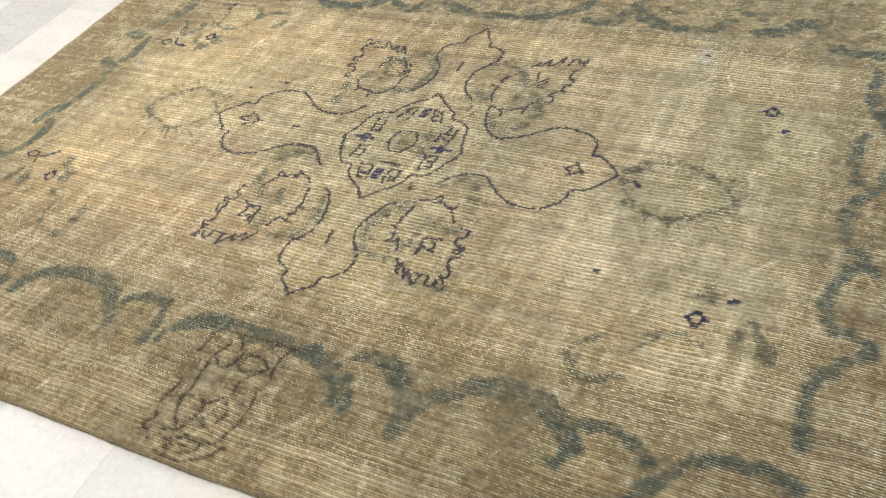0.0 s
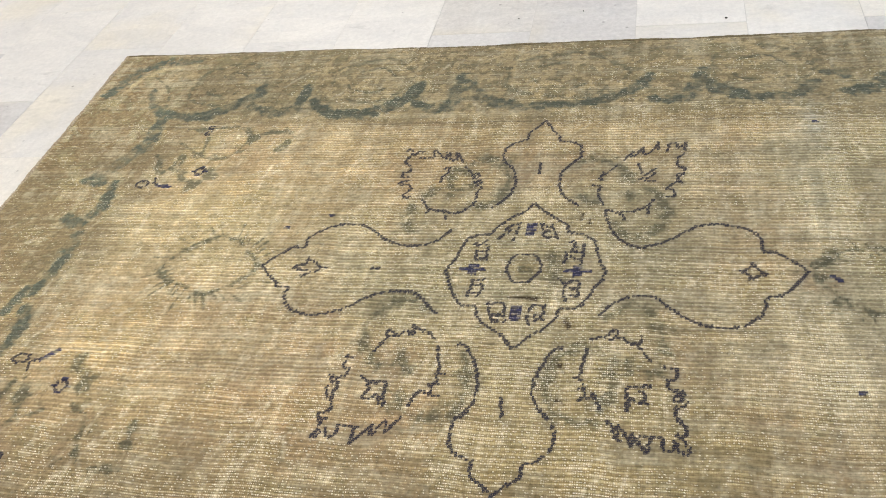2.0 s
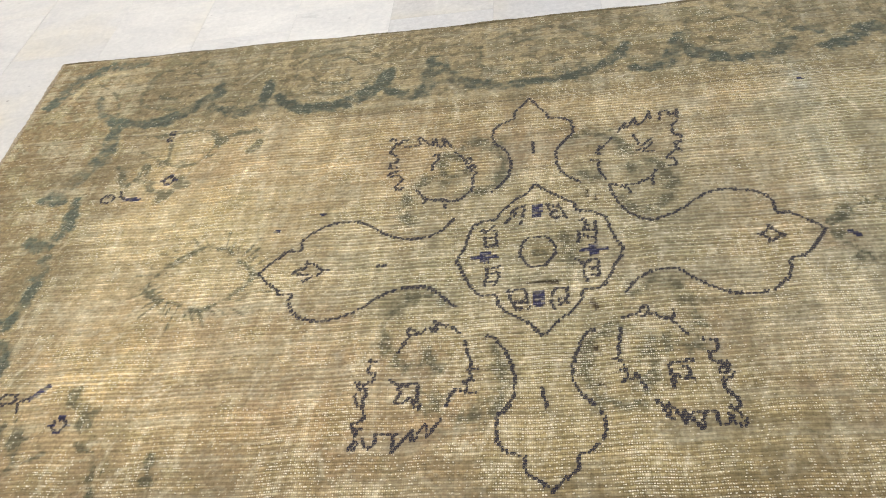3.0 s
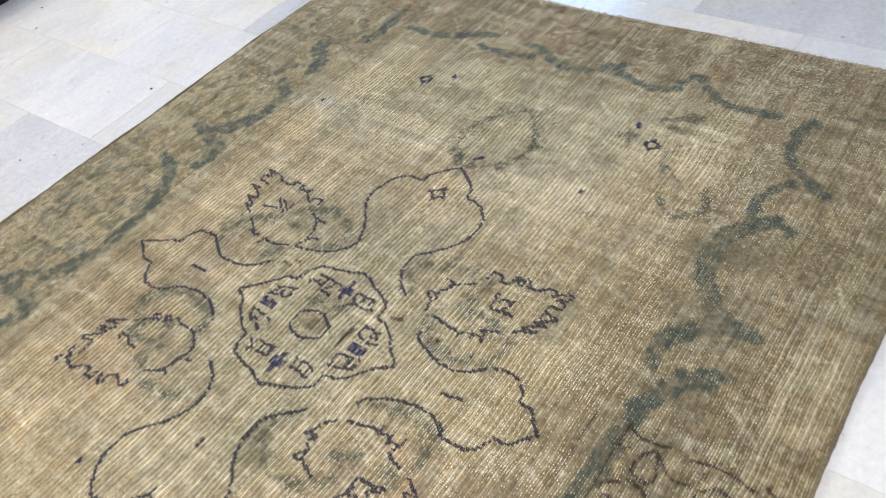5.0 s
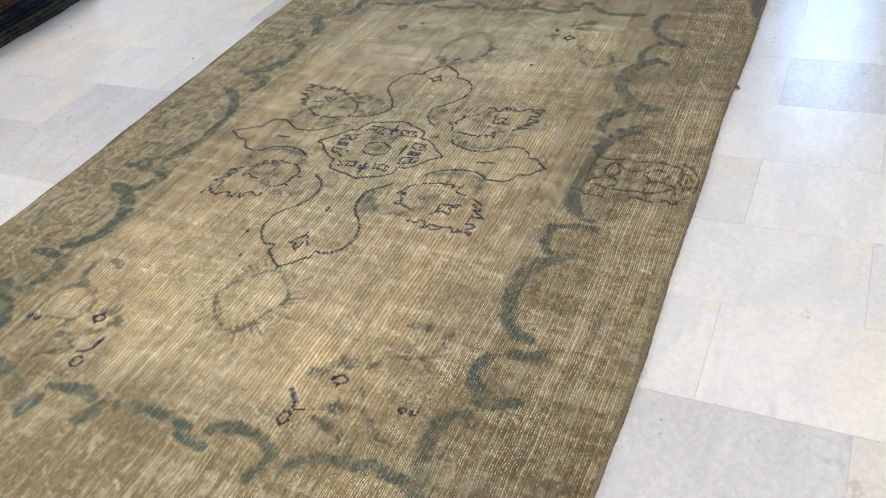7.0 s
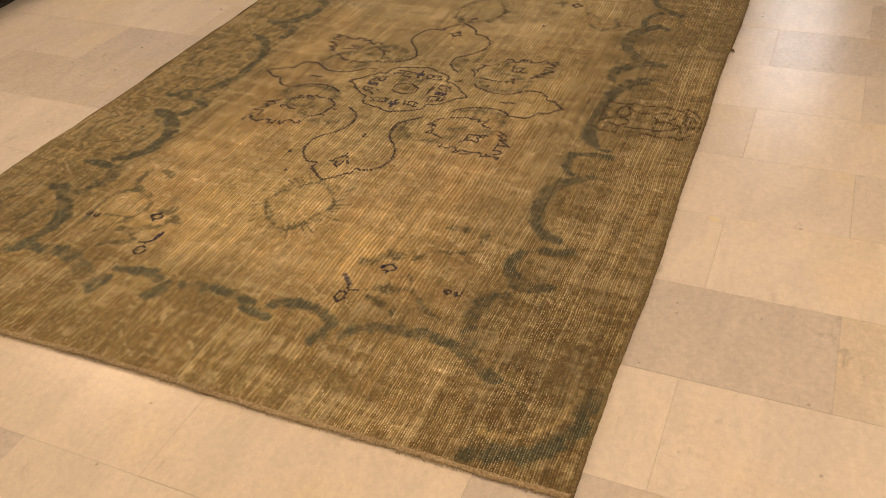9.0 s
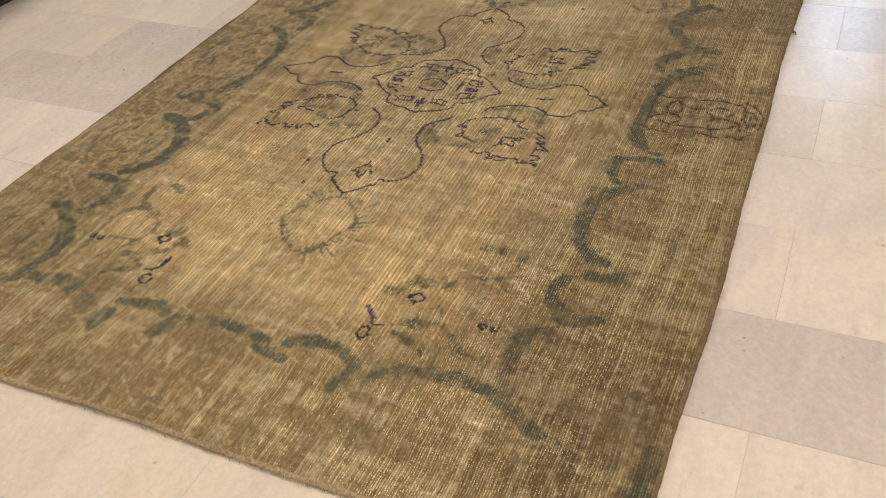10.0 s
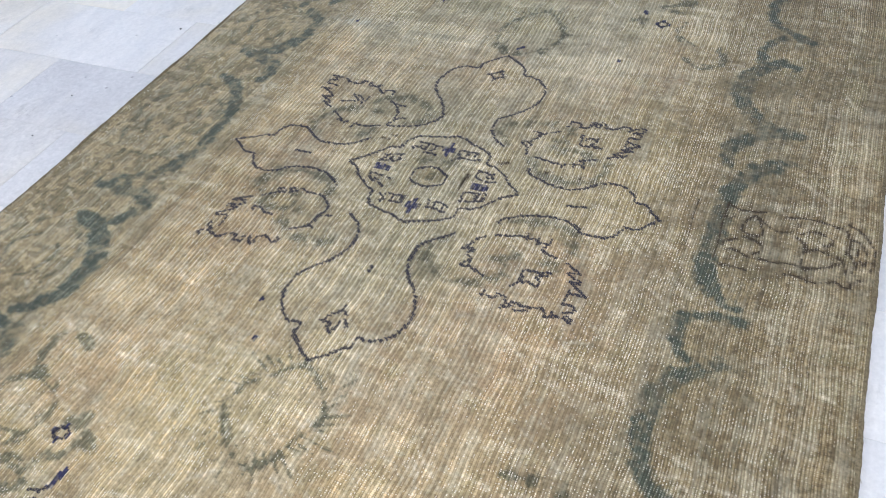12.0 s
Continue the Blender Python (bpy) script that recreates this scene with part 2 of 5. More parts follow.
def plaster_material(name, colour):
    m, nt, b = material(name, 0.85)
    co = node(nt, "TexCoord")
    n = node(nt, "TexNoise", [(co.outputs["Object"], "Vector")], Scale=2.2, Detail=8.0, Roughness=0.7)
    hi = tuple(min(0.9, v * 1.05) for v in colour)
    nt.links.new(ramp(nt, n.outputs["Fac"], [(0.3, tuple(v * 0.92 for v in colour)), (0.7, hi)]).outputs["Color"], b.inputs["Base Color"])
    bump(nt, b, n.outputs["Fac"], 0.15, 0.004)
    return m


def glow_material(name, colour, strength):
    m, nt, b = material(name, 0.5)
    b.inputs["Base Color"].default_value = (*colour, 1)
    b.inputs["Emission Color"].default_value = (*colour, 1)
    b.inputs["Emission Strength"].default_value = strength
    return m


def glass_material():
    m, nt, b = material("window_glass", 0.02)
    b.inputs["Base Color"].default_value = (0.95, 0.98, 1, 1)
    b.inputs["Transmission Weight"].default_value = 1.0
    b.inputs["IOR"].default_value = 1.45
    return m


PILE = rug_pile_material()
CORD = yarn_material("cotton_edge_cord", (0.26, 0.205, 0.13), (0.52, 0.44, 0.31))
SIDE_CORD = yarn_material("olive_wool_side_cord", (0.13, 0.105, 0.06), (0.23, 0.19, 0.11))
FRINGE = yarn_material("loose_cotton_threads", (0.38, 0.32, 0.22), (0.6, 0.53, 0.40), 300.0)
MARBLE = marble_material("white_marble", (0.725, 0.702, 0.66), (0.65, 0.635, 0.61), (0.60, 0.60, 0.61), 0.7)
MARBLE_GREY = marble_material("grey_marble", (0.615, 0.60, 0.578), (0.55, 0.536, 0.522), (0.6, 0.59, 0.585), 1.0)
GROUT = plaster_material("grey_grout", (0.50, 0.485, 0.46))
WALL = plaster_material("white_wall_paint", (0.76, 0.75, 0.73))
WALL_DIM = plaster_material("grey_wall_paint", (0.36, 0.345, 0.35))
CEILING = plaster_material("white_ceiling_paint", (0.8, 0.8, 0.79))
ALU = material("brushed_aluminium", 0.4, 0.9)[0]
GLASS = glass_material()
PANEL_GLOW = glow_material("panel_diffuser", (1.0, 0.93, 0.84), PANEL_GLOW_S)
PANEL_GLOW.cycles.emission_sampling = "NONE"
FILLER = plaster_material("yellow_filler", (0.66, 0.62, 0.50))
CRUMB = material("dark_grit", 0.9)[0]
CRUMB.node_tree.nodes["Principled BSDF"].inputs["Base Color"].default_value = (0.05, 0.045, 0.04, 1)


# ---- mesh helpers ----
def part(name, bm, mat, parent=None, label="", smooth=False):
    me = bpy.data.meshes.new(name)
    bm.to_mesh(me)
    bm.free()
    me.materials.append(mat)
    if smooth:
        for p in me.polygons:
            p.use_smooth = True
    ob = new(name, me)
    ob.parent = parent
    if label:
        tagged(ob, label)
    return ob


def block(bm, lo, hi, bevel=0.0):
    """A box from corner lo to corner hi, its edges bevelled."""
    lo, hi = Vector(lo), Vector(hi)
    made = bmesh.ops.create_cube(bm, size=1.0, matrix=Matrix.Translation((lo + hi) / 2) @ Matrix.Diagonal((*(hi - lo), 1)))
    if bevel:
        edges = list({e for v in made["verts"] for e in v.link_edges})
        bmesh.ops.bevel(bm, geom=edges, offset=bevel, segments=2, affect="EDGES", profile=0.6)
    return bm


def tube(bm, points, radius, sides=6):
    """A round cord along the points; radius is a number or one for each point."""
    n = len(points)
    rings = []
    for k, p in enumerate(points):
        way = (Vector(points[min(k + 1, n - 1)]) - Vector(points[max(k - 1, 0)])).normalized()
        up = Vector((0, 0, 1)) if abs(way.z) < 0.9 else Vector((1, 0, 0))
        a = way.cross(up).normalized()
        b = a.cross(way)
        r = radius[k] if hasattr(radius, "__len__") else radius
        rings.append([bm.verts.new(Vector(p) + r * (math.cos(t) * a + math.sin(t) * b)) for t in (2 * math.pi * s / sides for s in range(sides))])
    for r0, r1 in zip(rings, rings[1:]):
        for s in range(sides):
            bm.faces.new((r0[s], r0[(s + 1) % sides], r1[(s + 1) % sides], r1[s]))
    bm.faces.new(rings[0][::-1])
    bm.faces.new(rings[-1])
    return bm


def thing(name, place, label, category, group="", kind=""):
    ob = new(name)
    ob.empty_display_size = 0.05
    ob.location = place
    return tagged(ob, label, category, group, kind)


def box_wall(name, lo, hi, mat, label):
    ob = part(name, block(bmesh.new(), lo, hi), mat)
    return tagged(ob, label, "wall", kind="structure")


# ---- room shell ----
W = 0.2
box_wall("wall_north", (X0 - W, Y1, 0), (X1 + W, Y1 + W, CEIL), WALL, "plain white painted wall of the showroom")
box_wall("wall_south", (X0 - W, Y0 - W, 0), (X1 + W, Y0, CEIL), WALL, "plain white painted wall of the showroom")
box_wall("wall_west", (X0 - W, Y0, 0), (X0, Y1, CEIL), WALL, "plain white painted wall of the showroom")
east = bmesh.new()
ys = sorted([Y0, Y1] + [v for w in WINDOWS for v in w[:2]])
for a, b in zip(ys, ys[1:]):
    w = [w for w in WINDOWS if w[0] <= a and b <= w[1]]
    if w:
        block(east, (X1, a, 0), (X1 + W, b, w[0][2]))
        block(east, (X1, a, w[0][3]), (X1 + W, b, CEIL))
    else:
        block(east, (X1, a, 0), (X1 + W, b, CEIL))
tagged(part("wall_east", east, WALL_DIM), "grey painted wall with two daylight windows", "wall", kind="structure")
ceiling = part("ceiling", block(bmesh.new(), (X0 - W, Y0 - W, CEIL), (X1 + W, Y1 + W, CEIL + 0.15)), CEILING)
tagged(ceiling, "plain white painted ceiling", "ceiling", kind="structure")

for k, (y0, y1, z0, z1) in enumerate(WINDOWS):
    win = thing("window_%d" % (k + 1), (X1 + 0.1, (y0 + y1) / 2, z0), "daylit window with an aluminium frame", "window", kind="structure")
    h, w = z1 - z0, (y1 - y0) / 2
    f = bmesh.new()
    block(f, (-0.03, -w, 0), (0.03, w, 0.05), 0.004)
    block(f, (-0.03, -w, h - 0.05), (0.03, w, h), 0.004)
    block(f, (-0.03, -w, 0.05), (0.03, -w + 0.05, h - 0.05), 0.004)
    block(f, (-0.03, w - 0.05, 0.05), (0.03, w, h - 0.05), 0.004)
    part("window_frame", f, ALU, win)
    g = part("pane", block(bmesh.new(), (0.035, -w + 0.04, 0.04), (0.041, w - 0.04, h - 0.04)), GLASS, win)
    g.visible_shadow = False

for x, y in PANELS:
    lamp = thing("ceiling_light", (x, y, CEIL - 0.06), "long white ceiling light panel", "lamp", "ceiling light panels")
    f = bmesh.new()
    for s in (-1, 1):
        block(f, (-0.3, s * 0.59 - 0.01, 0), (0.3, s * 0.59 + 0.01, 0.06))
        block(f, (s * 0.29 - 0.01, -0.58, 0), (s * 0.29 + 0.01, 0.58, 0.06))
    part("frame", f, ALU, lamp)
    part("diffuser", block(bmesh.new(), (-0.28, -0.58, 0.02), (0.28, 0.58, 0.05)), PANEL_GLOW, lamp)


# ---- the carpet's drawing, in centimetres from its middle ----
NI, NJ = 690, 366                             # knots along the ribs, and ribs
CORNERS = {"a_north": (-1.450, 1.018), "b_north": (1.368, 0.990), "b_south": (1.402, -0.988), "a_south": (-1.430, -1.010)}


def lay(u, v):
    """Where the carpet's point u, v (each 0 to 1, along and across) lies on the floor: a not quite square sheet with uneven edges."""
    an, bn, bs, as_ = (np.array(CORNERS[k]) for k in ("a_north", "b_north", "b_south", "a_south"))
    p = (1 - u)[..., None] * ((1 - v)[..., None] * as_ + v[..., None] * an) + u[..., None] * ((1 - v)[..., None] * bs + v[..., None] * bn)
    side = 2 * v - 1
    p[..., 1] += 0.0045 * side ** 9 * (np.sin(u * 9.0 + 1.0 * side) + 0.6 * np.sin(u * 23.0 + 2.0))
    p[..., 0] += 0.004 * (2 * u - 1) ** 9 * (np.sin(v * 8.0) + 0.5 * np.sin(v * 19.0 + 1.0))
    return p


iu, jv = np.meshgrid((np.arange(NI) + 0.5) / NI, (np.arange(NJ) + 0.5) / NJ, indexing="ij")
KNOT = lay(iu, jv) * 100                      # every knot's place, in centimetres
rng = np.random.default_rng(7)


def smooth_noise(scale_cm, octaves, seed, across=0.0, lean=0.0):
    """Even noise over the knots, about -1 to 1; across: its scale across the ribs, where that differs; lean: turned by so many radians."""
    kx, ky = KNOT[..., 0] * math.cos(lean) + KNOT[..., 1] * math.sin(lean), KNOT[..., 1] * math.cos(lean) - KNOT[..., 0] * math.sin(lean)
    r = np.random.default_rng(seed)
    total, amp, norm = np.zeros((NI, NJ)), 1.0, 0.0
    for o in range(octaves):
        step, step_y = scale_cm / 2 ** o, (across or scale_cm) / 2 ** o
        nx, ny = int(400 / step) + 3, int(360 / step_y) + 3
        grid = r.uniform(-1, 1, (nx, ny))
        gx, gy = (kx + 200) / step, (ky + 180) / step_y
        a, b = np.floor(gx).astype(int), np.floor(gy).astype(int)
        fx, fy = gx - a, gy - b
        fx, fy = fx * fx * (3 - 2 * fx), fy * fy * (3 - 2 * fy)
        total += amp * ((grid[a, b] * (1 - fx) + grid[a + 1, b] * fx) * (1 - fy) + (grid[a, b + 1] * (1 - fx) + grid[a + 1, b + 1] * fx) * fy)
        norm += amp
        amp *= 0.6
    return total / norm * 1.6


LAYERS = {k: np.full((NI, NJ), 9.0) for k in ("navy", "teal", "patch", "sage", "pale", "brown", "cut", "ink", "thorn", "sprig", "leaf", "inkline", "stem", "scratch", "rind", "cream")}


def curve(points):
    """A smooth line through the points, as close steps."""
    p = np.array(points, float)
    q = np.vstack([2 * p[0] - p[1], p, 2 * p[-1] - p[-2]])
    out = []
    for k in range(len(p) - 1):
        a, b, c, d = q[k:k + 4]
        n = max(2, int(np.hypot(*(c - b)) / 0.25))
        t = (np.arange(n) / n)[:, None]
        out.append(b + 0.5 * t * ((c - a) * 0.7 + t * ((-(c - a) * 1.4 + 6 * (c - b) - 0.7 * (d - b)) + t * (0.7 * (c - a) + 0.7 * (d - b) - 4 * (c - b)))))
    return np.vstack(out + [p[-1:]])


def stroke(kind, points, half=()):
    """Marks on a layer how far each knot lies from a line, or from the rim of a band whose half widths are given."""
    c = curve(points) if len(points) > 2 and kind != "ink" else np.linspace(points[0], points[-1], 40)
    reach = 5.0
    lo, hi = c.min(0) - reach, c.max(0) + reach
    near = np.argwhere((KNOT[..., 0] > lo[0]) & (KNOT[..., 0] < hi[0]) & (KNOT[..., 1] > lo[1]) & (KNOT[..., 1] < hi[1]))
    pts = KNOT[near[:, 0], near[:, 1]]
    best = np.full(len(pts), 9.0)
    for k in range(0, len(c), 40):
        d = np.hypot(pts[:, None, 0] - c[None, k:k + 40, 0], pts[:, None, 1] - c[None, k:k + 40, 1]).min(1)
        best = np.minimum(best, d)
    layer = LAYERS[kind]
    if half:
        way = np.concatenate([[0], np.cumsum(np.hypot(*np.diff(np.array(points), axis=0).T))])
        far_along = np.linspace(0, way[-1], len(c))
        h = np.clip(np.interp(far_along, way, half), 1.4, 2.4)
        best = np.full(len(pts), 9.0)
        for k in range(0, len(c), 40):
            d = np.hypot(pts[:, None, 0] - c[None, k:k + 40, 0], pts[:, None, 1] - c[None, k:k + 40, 1]) - h[None, k:k + 40]
            best = np.minimum(best, d.min(1))
    layer[near[:, 0], near[:, 1]] = np.minimum(layer[near[:, 0], near[:, 1]], best)


def flower(x, y, size=1.7):
    """Four dark petals round a pale eye."""
    for k in range(4):
        a = math.pi / 2 * k
        px, py = x + size * math.cos(a), y + size * math.sin(a)
        stroke("ink", [(px - 0.5, py), (px + 0.5, py)])
    ring = [(x + 1.5 * math.cos(k * 0.785), y + 1.35 * math.sin(k * 0.785)) for k in range(9)]
    stroke("navy", ring)


# medallion outline
stroke("navy", [(-16.4, 14.8), (-17.8, 12.5), (-19.5, 10.4), (-21.6, 9), (-24.3, 8.5), (-27, 8.7), (-29.7, 9.7), (-31.9, 10.9), (-34.3, 12.9), (-36.6, 14.7), (-38.9, 15.8), (-41.7, 16.1), (-44.9, 15.4), (-47.4, 14), (-49.7, 12.1), (-51, 10.2), (-50.8, 7.3), (-53.9, 7.4), (-55.4, 5.5), (-57.5, 3.3), (-59.4, 0.6)])
stroke("navy", [(-59.4, 0.6), (-57.3, -2.1), (-54.3, -4.6), (-53.6, -6), (-50.7, -6), (-50.8, -8.2), (-49.7, -10.8), (-47.6, -12.9), (-45.8, -13.7), (-42.6, -14.2), (-39, -13.5), (-36.2, -12.4), (-34, -11.1), (-32, -9.1), (-29.3, -7.2), (-26.4, -6.3), (-23.3, -6.4), (-21.2, -6.5), (-19.2, -7.9), (-17, -10), (-15, -12.1)])
stroke("navy", [(-8.4, -20.7), (-7.2, -21.1), (-6.2, -22.8), (-4.9, -24.9), (-3.8, -27.7), (-3.4, -29.7), (-3.2, -33), (-3.4, -35), (-4.3, -36.9), (-5.5, -38.6), (-6.5, -39.5), (-6.7, -41.3), (-6.7, -43.7), (-6.2, -45.5), (-4.9, -46.8), (-3.4, -47.4), (-1.9, -47.7), (-1.8, -49.3), (-0.9, -51.2), (0.4, -51.9), (1.6, -53.3), (3.1, -54.7)])
stroke("navy", [(3.4, -54.3), (4.7, -52.8), (6, -51.7), (7.4, -50.5), (7.5, -48.9), (7.5, -47.6), (8.7, -47.5), (10.1, -46.6), (11.5, -45.1), (12.2, -43), (12.2, -41.3), (11.6, -39.3), (10.6, -37.7), (9.3, -36.1), (8.1, -34), (7.5, -31.5), (7.6, -28.8), (8, -26.8), (8.7, -24.7), (9.5, -22.6), (10.5, -20.9), (12.1, -20.5)])
stroke("navy", [(19.1, -11.6), (20.8, -9), (23.1, -6.9), (25.8, -6), (29.7, -6.2), (31.7, -8.1), (34.7, -10.5), (37.2, -12.3), (39.7, -13.4), (43.7, -13.7), (46.9, -12.8), (49.2, -10.9), (50.7, -8.6), (51.5, -5.3), (53.7, -4.8), (56.7, -2), (59.9, 2.5)])
stroke("navy", [(59.9, 2.5), (58.4, 4.5), (56, 6.6), (54.1, 8.3), (51.7, 8.4), (51.5, 11.9), (50, 14.7), (47.3, 16.4), (42.8, 17.3), (38.6, 16.3), (35.5, 14.2), (32.4, 11.5), (29.4, 9.8), (26.5, 8.8), (24.2, 9.7), (21.3, 12.4), (19.6, 15.6), (18.4, 19.5), (18, 21.9)])
stroke("navy", [(0.9, 58.6), (-0.4, 56.2), (-2.4, 53.3), (-2.9, 50.1), (-5.7, 48.3), (-7.6, 46.3), (-8.1, 43.2), (-7.6, 40.4), (-5.7, 38.5), (-4.1, 35.7), (-3.7, 31.7), (-4, 28.5), (-5.4, 25.8), (-7.2, 23.4), (-8.4, 22.5)])
stroke("navy", [(1.3, 58.1), (3.3, 54.6), (5.5, 51.2), (6, 49.5), (9.1, 48.8), (11.2, 46.8), (11.6, 44.4), (11.3, 42.1), (9.9, 40.3), (8.4, 38.2), (7.1, 35.5), (7.1, 31.2), (7.8, 28), (9.6, 25.2), (11.8, 23.3)])
# palmettes
stroke("navy", [(-29.3, -25.7), (-30.8, -26), (-31.1, -25.3)])
stroke("navy", [(-30.9, -26.3), (-30.9, -28.6), (-29.6, -28.8), (-29.8, -30.2), (-30.5, -30.7), (-31.6, -31.4), (-32.9, -31.1)])
stroke("navy", [(-32.9, -30.6), (-32.2, -32.5), (-31, -32.5), (-30.9, -33.7)])
stroke("navy", [(-32.9, -33.7), (-32.6, -35.7), (-31.4, -36.3), (-31.6, -34.4)])
stroke("navy", [(-31.4, -36.3), (-30.9, -38.5), (-31.6, -39.6), (-32.9, -40.3), (-32.8, -41.3), (-31.1, -41.2)])
stroke("navy", [(-32.3, -41.5), (-32.3, -44), (-33.1, -45.6), (-32.1, -45.4), (-31.6, -44), (-30.7, -43.3), (-30.2, -44.8), (-29.2, -45.2), (-28.5, -44.5), (-28.5, -42.6)])
stroke("navy", [(-28.5, -42.3), (-26.6, -42.2), (-24.2, -42.2)])
stroke("navy", [(-25.2, -42.5), (-25.2, -44.4), (-25, -45.8), (-23.6, -44.1), (-22.3, -42.4)])
stroke("navy", [(-21.9, -41.8), (-21.7, -44), (-20.3, -42), (-19.3, -40.5), (-19, -43.3), (-17.8, -41), (-16.8, -39.8)])
stroke("navy", [(-25.7, -23.5), (-25.1, -22), (-24, -20.1), (-23.3, -19.3)])
stroke("navy", [(-24.4, -17.8), (-24.1, -19.3), (-21.9, -19), (-20.6, -17.8), (-19.2, -17.5)])
stroke("navy", [(-23.9, -17.5), (-22.8, -18.3), (-21.9, -19)])
stroke("navy", [(-18.9, -16), (-18.5, -18.3), (-19.7, -18.3)])
stroke("navy", [(-18.9, -16), (-17.2, -17), (-15.2, -17.8), (-14.1, -19)])
stroke("navy", [(-12.8, -21.5), (-12.4, -23.6), (-11.7, -25.7), (-11.1, -27.8)])
stroke("navy", [(-11.9, -28.5), (-10.2, -28.5)])
stroke("navy", [(-11.6, -28.2), (-11.6, -31), (-12.8, -31.5)])
stroke("navy", [(-10.9, -31.2), (-12.2, -31.5), (-12.2, -33.9)])
stroke("navy", [(-10.6, -33.9), (-12, -33.9), (-13.7, -32.9), (-14.7, -33.9), (-15.5, -35.5), (-15.8, -36.8)])
stroke("navy", [(-26.4, -30.2), (-25.1, -31.2), (-23.7, -31.5), (-21.5, -31.4), (-21.2, -33.4), (-21.1, -35.4), (-20.4, -37)])
stroke("navy", [(-20.4, -37), (-21.5, -36.7), (-22.4, -34.4), (-23.1, -35.1)])
stroke("navy", [(-24.8, -31.8), (-24.5, -33.5), (-25.2, -35.5), (-23.9, -35.5)])
stroke("navy", [(17.6, -18.3), (19, -17.6), (20.6, -17.1), (21.4, -15.8), (22.5, -15.3), (22.5, -17.1), (21.3, -18.3)])
stroke("navy", [(22.5, -17.1), (23.8, -17.8), (25.3, -18.9), (26.9, -18.5), (27.2, -17.2)])
stroke("navy", [(26.3, -18.9), (27.2, -21), (29, -23.4)])
stroke("navy", [(16.9, -20.9), (16.5, -22.6), (16.1, -25.3), (15.8, -27.8), (14.9, -28)])
stroke("navy", [(15.8, -28), (16.5, -28.7), (16.7, -30.4), (15.9, -30.9)])
stroke("navy", [(17, -30.6), (17.1, -32.9), (16.2, -33.2)])
stroke("navy", [(17.3, -32.9), (18.3, -32.6), (18.6, -31.9), (19.5, -33.8), (20, -35.2)])
stroke("navy", [(21.1, -37.7), (22.1, -38.6), (22.7, -40.4), (23.4, -41.8), (23.3, -38.6)])
stroke("navy", [(23.3, -38.6), (25, -40.9), (25.7, -42.6), (25.6, -40)])
stroke("navy", [(25.6, -40), (27.1, -41.9), (28.6, -43.8), (28.8, -40.7)])
stroke("navy", [(27.5, -40.5), (29.1, -40.4), (31.2, -40.3)])
stroke("navy", [(31.1, -40.7), (31, -41.8), (31.4, -43), (32.8, -43), (33.2, -40.9)])
stroke("navy", [(33.7, -41.4), (33.7, -42.9), (35.5, -43.6), (35.4, -42.2), (34.6, -40.8), (33.5, -39.8), (35.1, -39.7), (35.1, -38.2), (34, -36.7), (33.5, -35.5), (33.6, -33.8)])
stroke("navy", [(31.4, -24.4), (33.6, -24.7), (33.5, -27), (32.1, -27.5), (32.2, -29), (33.1, -29.9)])
stroke("navy", [(33.1, -29.9), (35.1, -29.9), (34.8, -30.9), (33.3, -30.9), (33.2, -32.2), (34.9, -31.9)])
stroke("navy", [(35.3, -32), (35, -33.4), (33.3, -33.7), (33.5, -34.4)])
stroke("navy", [(24.6, -35.1), (24.9, -33), (24.8, -29.8), (28.8, -29.3)])
stroke("navy", [(27.2, -30.7), (28, -31), (28.1, -32.9), (28.6, -33.8), (26.6, -32.7), (25.7, -32.3), (24.7, -34.5)])
stroke("navy", [(-34.1, 45.3), (-33.7, 46.5), (-32.5, 45.7), (-31.6, 43.9), (-30.7, 45.6), (-29.6, 45.3)])
stroke("navy", [(-29.9, 42.9), (-28.1, 42.8), (-26.4, 42.9), (-26.5, 46), (-24.2, 43.3), (-22.8, 42.5), (-23.2, 45.1)])
stroke("navy", [(-22.3, 44.8), (-22.2, 42.9), (-21, 41.2), (-20.1, 42.1), (-20.5, 44.7), (-19.4, 43.4), (-18.2, 40.6)])
stroke("navy", [(-32.3, 44.2), (-32.9, 42.8), (-33.5, 41.9), (-33.3, 40.5), (-31.9, 39.2), (-31.4, 37.1), (-33.2, 36.7), (-32.9, 34.7), (-31.2, 34.8)])
stroke("navy", [(-30.8, 33.5), (-32.9, 32.4), (-32.6, 31.3), (-31, 31.9), (-29.5, 30.3), (-29.8, 29), (-31.1, 27.3), (-30.1, 26.4), (-29.1, 26.8)])
stroke("navy", [(-17.2, 38.4), (-15.9, 36.8), (-14.6, 34.9), (-14.2, 33.5)])
stroke("navy", [(-13.7, 35.5), (-13.1, 34.8), (-13.3, 33.3), (-12.1, 32.1), (-13.8, 32)])
stroke("navy", [(-13.1, 31.1), (-11.9, 29.5), (-12.5, 27.4), (-12.5, 25.3), (-13.1, 23), (-14.9, 21.3), (-16.8, 20.1)])
stroke("navy", [(-18.9, 18.2), (-19.4, 20.8), (-17.8, 20.1)])
stroke("navy", [(-25.8, 25.6), (-24.5, 23.1), (-23.4, 21.6), (-20.9, 21.1), (-18.8, 21.4)])
stroke("navy", [(-24, 20.2), (-22.9, 21.6)])
stroke("navy", [(-22.4, 38), (-21.3, 38.2), (-21.4, 35.9), (-22.3, 34.8), (-22.3, 32.2)])
